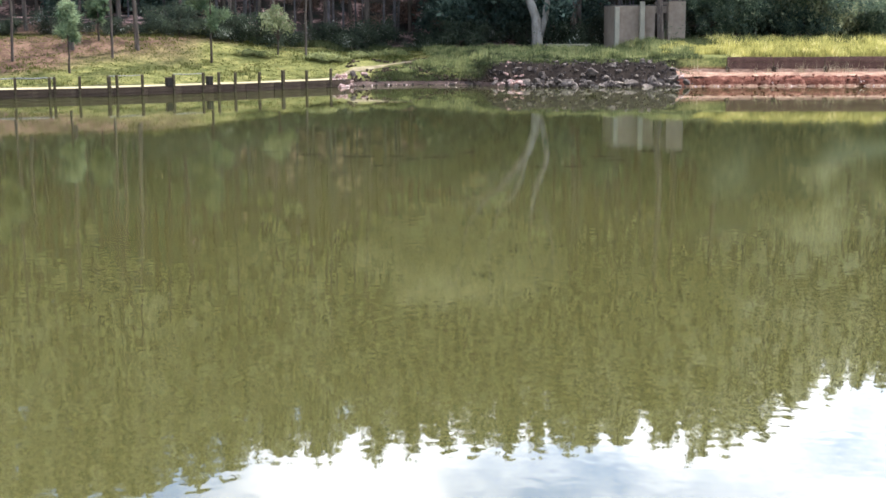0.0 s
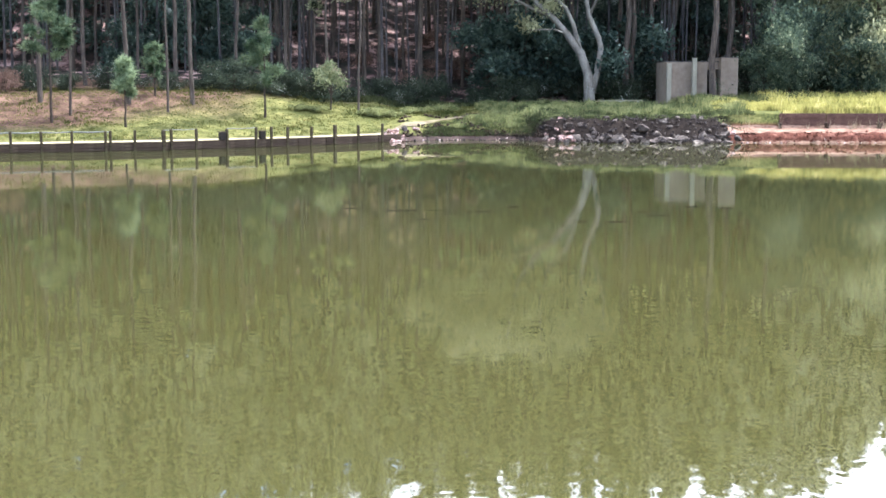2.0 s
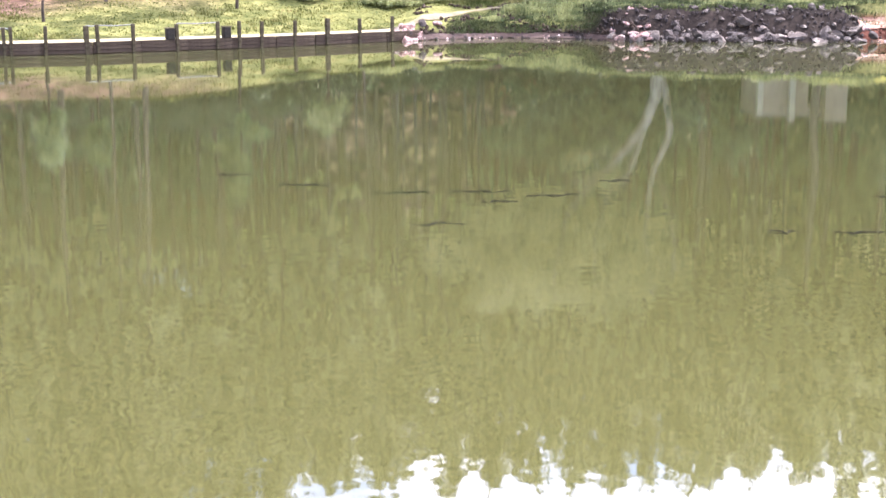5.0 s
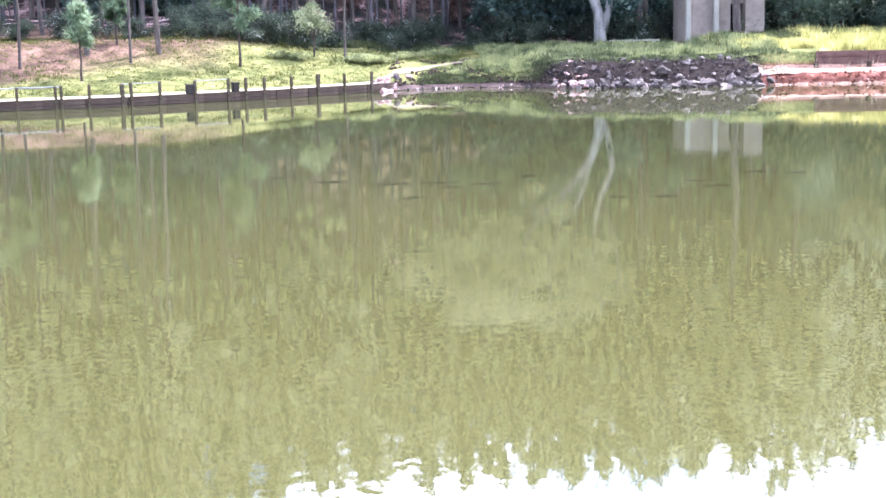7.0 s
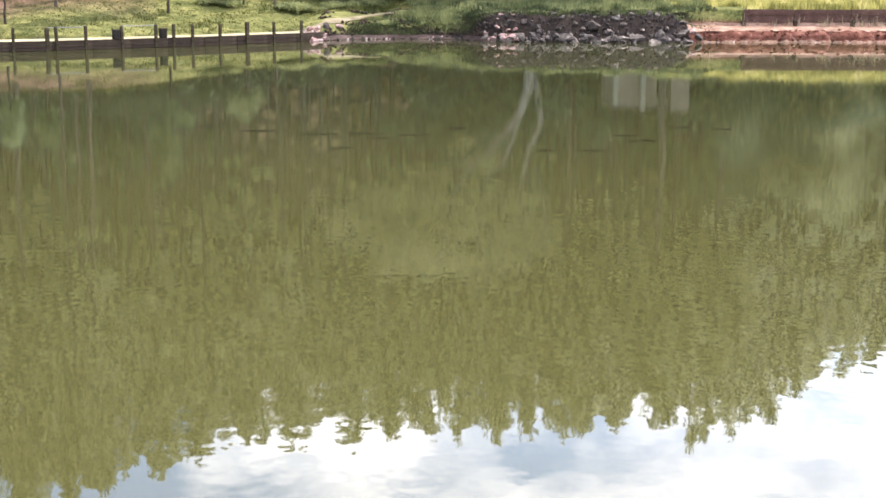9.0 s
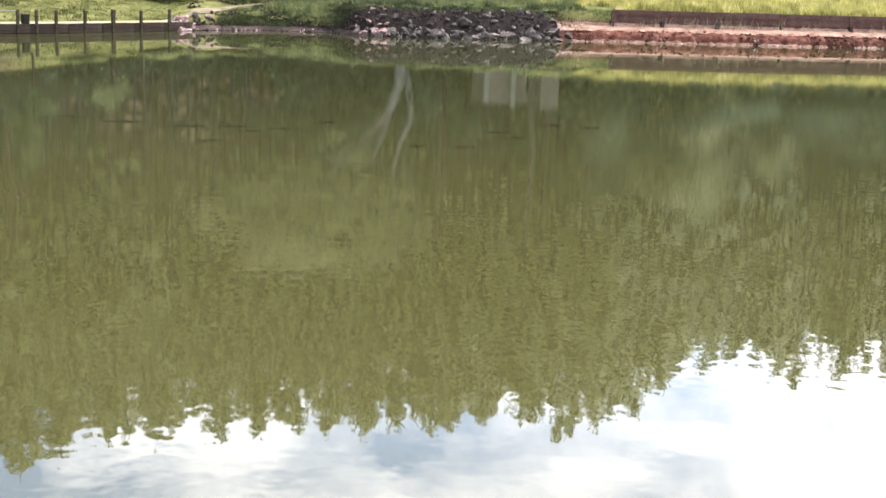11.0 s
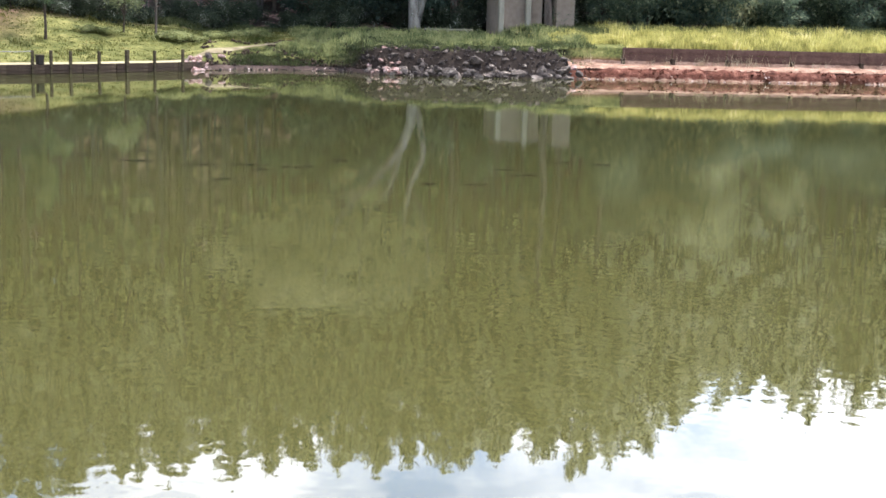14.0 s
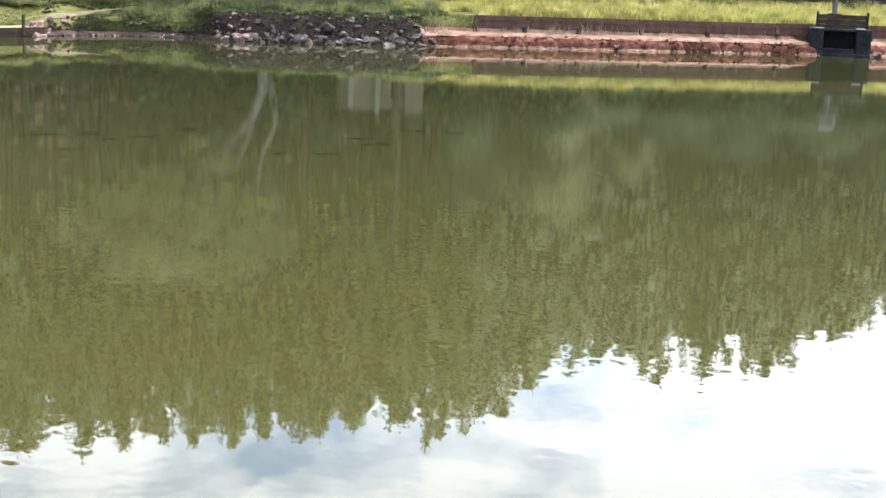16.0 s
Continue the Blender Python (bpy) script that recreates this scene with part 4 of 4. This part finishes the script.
def broad_meshes(seed, height, width, clumps, leaf, trunk=0.12, low=0.1, size=0.2, count=26, spread=0.45, bark=BARK_YOUNG):
    """A leafy shrub or small tree: a forked stem and a crown of leaf bunches with gaps."""
    rng, r = np.random.default_rng(seed), random.Random(seed)
    bm = bmesh.new()
    tube(bm, [(0, 0, -0.4), (0.05, 0, height * 0.3), (0.1, 0.05, height * 0.6)], [trunk * 1.2, trunk, trunk * 0.6], 7)
    cents = []
    lobes = [(Vector((r.gauss(0, 0.3) * width, r.gauss(0, 0.3) * width, height * r.uniform(low + 0.15, 0.9))), r.uniform(0.5, 1.0)) for _ in range(9)]
    for c, s in lobes:
        tube(bm, [(0.05, 0, height * 0.28), c.lerp(Vector((0, 0, height * 0.4)), 0.4), c], [trunk * 0.6, trunk * 0.35, trunk * 0.1], 5)
    for i in range(clumps):
        c, s = r.choice(lobes)
        d = Vector((r.gauss(0, 1), r.gauss(0, 1), r.gauss(0, 1))).normalized() * r.random() ** 0.4
        q = c + Vector((d.x * width * 0.34 * s, d.y * width * 0.34 * s, d.z * height * 0.2 * s))
        if q.z > height * low:
            cents.append((q, r.uniform(0.7, 1.25)))
    V, Fc = leaf_clumps(cents, rng, count, spread, size)
    return mesh_of(bm, "trunk", bark), raw_mesh("crown", V, Fc, leaf)


a, b2 = broad_meshes(41, 4.0, 1.7, 60, LEAF_PALE, 0.06, 0.42, 0.12, 30, 0.24)
tree("small_tree", pose(-3.92, 102.6, ground_z(-3.92, 102.6)), a, b2, "small round-headed young tree on the lawn", "tree")

BUSH = [broad_meshes(50 + i, 8.8, 7.0, 330, LEAF, 0.16, 0.04, 0.16, 40, 0.52) for i in range(3)]
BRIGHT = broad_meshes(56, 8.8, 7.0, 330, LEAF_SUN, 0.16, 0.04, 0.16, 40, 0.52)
r = random.Random(31)
for x, y, s, v in ((34.3, 111.6, 0.62, 1.0), (36.9, 112.4, 0.8, 1.1), (39.0, 113.4, 0.85, 1.35), (42.6, 111.0, 0.8, 0.8), (45.2, 113.0, 1.1, 1.6), (50.0, 111.0, 0.7, 0.8), (52.8, 113.5, 0.85, 0.9), (57.5, 111.5, 0.7, 0.9), (61.0, 113.5, 0.85, 1.0), (66, 112.0, 0.7, 0.8), (70.5, 113.0, 0.9, 1.0), (76, 112.0, 0.85, 0.9), (81, 113, 0.95, 1.3), (38, 118, 0.9, 1.9), (42.5, 119, 1.1, 1.5), (48, 118, 0.9, 2.0), (55.5, 118.5, 1.0, 1.0), (64.5, 118, 0.9, 1.1)):
    m = pose(x, y, ground_z(x, y), 0, 0, r.uniform(0, 360)) @ Matrix.Diagonal((s, s, s * v, 1))
    # these few wear the leaf colour that has the sun painted in
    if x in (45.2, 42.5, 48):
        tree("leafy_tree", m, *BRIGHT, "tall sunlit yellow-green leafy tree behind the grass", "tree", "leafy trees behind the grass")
    else:
        tree("leafy_tree", m, *BUSH[r.randrange(3)], "dense dark-leaved tree behind the grass", "tree", "leafy trees behind the grass")

# behind the left lawn, shrubs are added to fill the dark under the wood
SHRUB = [broad_meshes(60 + i, 3.0, 3.4, 100, LEAF_SHADED, 0.05, 0.02, 0.11, 40, 0.38) for i in range(3)]
for k in range(95):
    x = -52 + k * 1.25 + r.uniform(-0.8, 0.8)
    if 23.5 < x < 33:
        y = r.uniform(118, 124)
    elif x < 3:
        y = shore_y(x) + r.uniform(17.5, 23) + max(0, -12 - x) * 0.15
    else:
        y = r.uniform(115.0, 121.5)
    if x < -4 and r.random() < (0.2 if x > -11 else 0.25):
        continue
    s = r.uniform(0.45, 1.15) if x > 8 else r.uniform(0.4, 0.9) if x > -14 else r.uniform(0.35, 0.8)
    m = pose(x, y, ground_z(x, y), 0, 0, r.uniform(0, 360)) @ Matrix.Diagonal((s, s, s, 1))
    tree("shrub", m, *SHRUB[r.randrange(3)], "dark leafy shrub at the foot of the wood", "shrub", "undergrowth of the wood")

# low weedy clumps on the lawn about the feet of the pines
CLUMP = [broad_meshes(64 + i, 0.9, 1.5, 60, GRASS_TUFT, 0.02, 0.02, 0.09, 36, 0.22) for i in range(2)]
for x, y, s in ((-0.9, 102.6, 0.75), (-0.1, 103.0, 0.9), (0.9, 103.4, 0.7), (-6.2, 101.2, 0.6), (-5.2, 101.0, 0.65), (2.2, 104.6, 0.7), (-12.4, 108.6, 0.8), (-11.2, 109.2, 0.7), (-14.8, 106.4, 0.7), (4.6, 108.2, 0.75), (6.1, 108.9, 0.8)):
    m = pose(x, y, ground_z(x, y), 0, 0, r.uniform(0, 360)) @ Matrix.Diagonal((s * 1.3, s, s * 0.8, 1))
    tree("weed_clump", m, *CLUMP[r.randrange(2)], "low leafy weed clump on the lawn", "weeds", "weed clumps on the lawn")

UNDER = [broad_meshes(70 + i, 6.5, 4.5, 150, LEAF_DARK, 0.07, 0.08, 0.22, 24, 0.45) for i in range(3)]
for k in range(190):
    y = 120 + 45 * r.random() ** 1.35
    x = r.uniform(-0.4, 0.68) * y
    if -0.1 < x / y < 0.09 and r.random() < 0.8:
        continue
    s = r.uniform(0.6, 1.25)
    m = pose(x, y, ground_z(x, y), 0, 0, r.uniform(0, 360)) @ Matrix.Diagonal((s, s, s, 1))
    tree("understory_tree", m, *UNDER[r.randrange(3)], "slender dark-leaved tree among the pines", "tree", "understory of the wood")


BRACKEN = [broad_meshes(80 + i, 1.7, 2.4, 60, LEAF_RUSSET, 0.03, 0.02, 0.1, 30, 0.3) for i in range(2)]
# those up the hillside are added in place of sunlit patches of soil
for x, y in ((-31, 97.5), (-28.9, 98.6), (-29.8, 101), (-34, 98), (-37, 97), (4.5, 123), (7.5, 125), (-1.5, 126), (10.5, 124), (2.0, 129), (-12, 122), (6, 131), (13.5, 127)):
    s = r.uniform(0.6, 1.2)
    m = pose(x, y, ground_z(x, y), 0, 0, r.uniform(0, 360)) @ Matrix.Diagonal((s, s, s, 1))
    tree("bracken_clump", m, *BRACKEN[r.randrange(2)], "russet dry bracken clump under the pines", "bracken", "bracken under the pines")


def build_fork_tree():
    x, y = 19.2, 115.0
    t = thing("forked_tree", pose(x, y, ground_z(x, y) + 0.25), "pale-barked forked tree with spreading bare limbs", "tree")
    r = random.Random(6)
    bm = bmesh.new()
    tube(bm, [(0, 0, -0.9), (0.0, 0, 0.6), (-0.05, 0, 1.5), (-0.12, 0, 2.5), (-0.8, 0.1, 4.4), (-2.05, 0.1, 6.1), (-3.5, 0, 7.7), (-4.9, -0.2, 8.9), (-6.4, -0.3, 11.0), (-7.5, -0.4, 16.5)], [0.6, 0.5, 0.46, 0.42, 0.38, 0.33, 0.27, 0.22, 0.17, 0.08], 10, r, 0.05)
    part("trunk", bm, BARK_PALE, t, smooth=True)
    limbs = (
        ([(0.1, 0, 0.5), (0.45, 0, 1.6), (0.75, 0, 2.8), (1.03, 0, 4.9), (0.8, 0, 5.8), (-0.06, 0, 7.7), (-0.4, 0, 9.45), (-0.6, 0.1, 13.0), (0.2, 0.1, 17.5)], [0.34, 0.31, 0.29, 0.27, 0.26, 0.23, 0.2, 0.14, 0.06]),
        ([(-0.75, 0.1, 4.3), (-1.2, 0, 5.8), (-1.5, -0.1, 6.9), (-2.2, -0.2, 8.4), (-3.5, -0.2, 9.5), (-4.4, -0.1, 13.0), (-4.2, 0, 17.0)], [0.24, 0.22, 0.2, 0.18, 0.16, 0.1, 0.05]),
        ([(-3.5, 0, 7.7), (-5.2, 0.3, 8.4), (-7.5, 0.4, 9.6), (-9.5, 0.4, 12.5), (-13.0, 0.3, 14.5)], [0.17, 0.14, 0.11, 0.07, 0.03]),
        ([(-0.1, 0, 7.7), (0.9, -0.2, 10.0), (1.6, -0.3, 13.5), (1.4, -0.2, 16.0)], [0.15, 0.12, 0.09, 0.04]),
        ([(-2.05, 0.1, 6.1), (-3.2, -0.5, 6.5), (-4.6, -0.7, 6.5), (-5.6, -0.8, 6.4)], [0.1, 0.08, 0.06, 0.03]),
    )
    for pts, rad in limbs:
        bm = bmesh.new()
        tube(bm, pts, rad, 8, r, 0.05)
        part("limb", bm, BARK_PALE, t, smooth=True)
    rng = np.random.default_rng(7)
    lobes = [(-4.5, 11.8, 2.2), (-0.4, 12.2, 2.0), (-7.4, 12.6, 2.2), (-2.6, 13.4, 2.4), (-7.5, 16.0, 2.6), (-3.0, 15.5, 2.6), (1.0, 15.0, 2.2), (-11.0, 15.0, 3.0), (-5.6, 6.8, 0.9), (-3.8, 8.6, 1.2), (-8.0, 10.0, 1.3), (-9.5, 11.5, 2.8), (-12.5, 11.8, 2.4), (-11.5, 14.0, 2.8), (-15.0, 13.5, 2.0), (-6.5, 14.0, 2.6), (-9.0, 17.6, 1.7), (-4.8, 17.8, 1.5), (-12.0, 17.0, 1.6), (-1.0, 17.0, 1.5)]
    cents = []
    for lx, lz, s in lobes:
        for _ in range(int(20 * s)):
            d = Vector((r.gauss(0, 1), r.gauss(0, 1), r.gauss(0, 0.75))).normalized() * s * r.random() ** 0.4
            cents.append((Vector((lx, 0, lz)) + d, r.uniform(0.7, 1.2)))
    V, Fc = leaf_clumps(cents, rng, 24, 0.38, 0.17)
    part("crown", raw_mesh("crown", V, Fc, LEAF_FORK), None, t)


build_fork_tree()


def build_bench():
    t = thing("bench", pose(21.6, 112.4, ground_z(21.6, 112.4)), "long pale concrete bench on the grass", "bench")
    part("seat", boxed(-2.0, -0.22, 0.42, 2.0, 0.22, 0.54, bevel=0.02), STUCCO_LIGHT, t)
    for x in (-1.6, 0, 1.6):
        part("leg", boxed(x - 0.1, -0.18, -0.2, x + 0.1, 0.18, 0.42), CONCRETE, t)


build_bench()


# ---- grass ----
def grass(name, count, where, height, mat, label, seed, blades=6, spread=0.16, width=0.04):
    rng = np.random.default_rng(seed)
    V, Fc = [], []
    for _ in range(count):
        x, y, hs = where(rng)
        z = ground_z(x, y) - 0.03
        for _ in range(blades):
            a = rng.uniform(0, 6.283)
            bx, by = x + rng.normal() * spread, y + rng.normal() * spread
            h = height * hs * rng.uniform(0.5, 1.15)
            lx, ly = math.cos(a) * h * 0.75 * rng.random(), math.sin(a) * h * 0.75 * rng.random()
            px, py = -math.sin(a) * width, math.cos(a) * width
            k = len(V)
            V += [(bx - px, by - py, z), (bx + px, by + py, z), (bx + lx, by + ly, z + h)]
            Fc.append((k, k + 1, k + 2))
    return tagged(new(name, raw_mesh(name, V, Fc, mat)), label, "grass", kind="stuff")


def tall_right(rng):
    x = rng.uniform(26.5, 96)
    d = 3.4 + 16 * rng.random() ** 1.3
    if x < 31.5:
        d = max(d, 5.0 + rng.random())
    return x, shore_y(x) + d, (0.9 + 0.35 * min(1, d / 12)) * (1 + 0.9 * noise.noise((x * 0.6, d * 0.5, 3))) * (0.55 if x < 32.5 else 1.0)


def rough_mid(rng):
    x = rng.uniform(-3, 29)
    d = 0.5 + 19 * rng.random() ** 1.1 + 0.6 * noise.noise((x * 0.8, 1, 1))
    low = 1.0
    if x < 9:
        # the lawn comes down to the trail: rough grass below it only, short at its edge
        x = 3.5 + (x + 3) * 0.46
        trail = float(np.interp(x, [0.4, 2.2, 4.0, 6.0, 8.0, 10.5], [96.0, 98.6, 100.3, 102.6, 105.2, 108.0])) - shore_y(x)
        d = 0.4 + (max(trail, 1.2) - 0.9) * rng.random()
        low = min(1.0, 0.2 + max(0.0, trail - d - 1.0) / 3.5)
    edge = 2.1 * min(1, max(0, (x - 11.0) / 2.0)) + 0.5 * noise.noise((x * 0.9, 2, 2))
    if x < 27.5 and d < edge:
        d += edge
    tall = 0.9 + 0.15 * min(1, max(0, (x - 17) / 4)) * max(0, 1 - abs(d - 5) / 4)
    thin = 0.4 if 1.5 < x < 14.5 and d < 8 and bare_at(x, d) else 1.0
    return x, shore_y(x) + d, (0.6 + 0.6 * min(1, d / 10)) * (1 + 0.9 * noise.noise((x * 0.6, d * 0.6, 5))) * tall * thin * low


def lawn_left(rng):
    x = rng.uniform(-52, 10)
    d = 3.0 + 25 * rng.random() if x < 1 else 6.0 + 13 * rng.random()
    p = noise.noise((x * 0.25, d * 0.3, 7))
    return x, shore_y(x) + d, 0.4 + max(0, p) * 1.3


grass("tall_grass", 15000, tall_right, 0.6, GRASS, "tall sunlit yellow-green grass above the wall", 1)
grass("rough_grass", 13000, rough_mid, 0.28, GRASS_DARK, "rough uneven grass on the bank", 2)


# pale tufts over the dark grass paint the sun dapple of the bank
def tufts_mid(rng):
    while True:
        x, y, hs = rough_mid(rng)
        if hs < 0.35:
            continue
        hs = min(hs, 1.3)
        d = y - shore_y(x)
        if d < (1.3 if x < 11.5 else 2.6) or x > 12 and rng.random() < 0.6:
            continue
        if x > 11.5 and d < 4.5:
            hs *= 0.55
        if noise.noise((x * 0.7, y * 1.3, 11)) + 0.35 * noise.noise((x * 1.9, y * 2.5, 4)) > 0.08:
            return x, y, hs * 1.2


grass("grass_tufts", 2300, tufts_mid, 0.48, GRASS_TUFT, "pale green grass tufts on the bank, sunlight put into their colour", 6, 18, 0.2)


# dark blades stand in for the tree shade along the wood's foot
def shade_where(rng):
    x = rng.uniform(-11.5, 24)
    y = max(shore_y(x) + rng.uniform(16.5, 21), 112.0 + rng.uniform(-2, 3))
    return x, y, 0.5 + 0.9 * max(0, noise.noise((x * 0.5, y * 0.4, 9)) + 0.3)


grass("shade_grass", 4200, shade_where, 0.5, GRASS_DARK, "grass along the foot of the wood, shade put into its dark colour", 7, 6, 0.2, 0.05)
grass("lawn_grass", 14000, lawn_left, 0.24, LAWN, "short tufted lawn grass", 3)


def weeds_where(rng):
    x = rng.uniform(27.5, 96)
    return x, rng.uniform(102.5, 109.5), 0.35 + 0.7 * max(0, noise.noise((x * 0.7, 3, 3)) + 0.4)


grass("weeds", 6000, weeds_where, 1.15, GRASS_DARK, "tall rank weeds before the leafy trees", 5, 5, 0.2, 0.05)


def stalks_where(rng):
    x = rng.uniform(28, 60) if rng.random() < 0.5 else rng.normal(38, 2.5)
    return x, shore_y(x) + rng.uniform(2.0, 2.9), 0.6 + 0.6 * rng.random()


grass("dry_stalks", 90, stalks_where, 1.0, STRAW, "thin dry stalks growing against the wall", 4, 3, 0.12, 0.02)


# ---- near-black rods added for the thin dark streaks on the water ----
def floating_streak(x0, x1, y, seed):
    rr = random.Random(seed)
    bm = bmesh.new()
    n = 7
    pts = [(x0 + (x1 - x0) * k / (n - 1) - (x0 + x1) / 2, rr.uniform(-0.12, 0.12), 0.012 + rr.uniform(-0.02, 0.012)) for k in range(n)]
    tube(bm, pts, [0.005 + 0.008 * math.sin(math.pi * (k + 0.5) / n) for k in range(n)], 6)
    ob = new("floating_streak", mesh_of(bm, "floating_streak", STREAK_BLACK))
    ob.matrix_world = pose((x0 + x1) / 2, y, 0)
    return tagged(ob, "thin dark streak lying on the lake", "branch", "branches floating in the lake")


for k, (x0, x1, y) in enumerate(((-0.04, 1.13, 40.86), (1.44, 2.73, 40.92), (2.00, 2.65, 39.75), (2.87, 3.86, 40.44), (0.61, 1.69, 37.59), (6.36, 6.91, 36.59), (7.41, 8.22, 36.54), (8.94, 9.99, 39.95), (9.32, 10.12, 38.54), (11.42, 12.14, 41.83), (12.58, 13.23, 41.19), (-1.85, -0.81, 41.88), (4.47, 5.06, 42.16), (-3.24, -2.52, 43.36))):
    floating_streak(x0, x1, y, k)
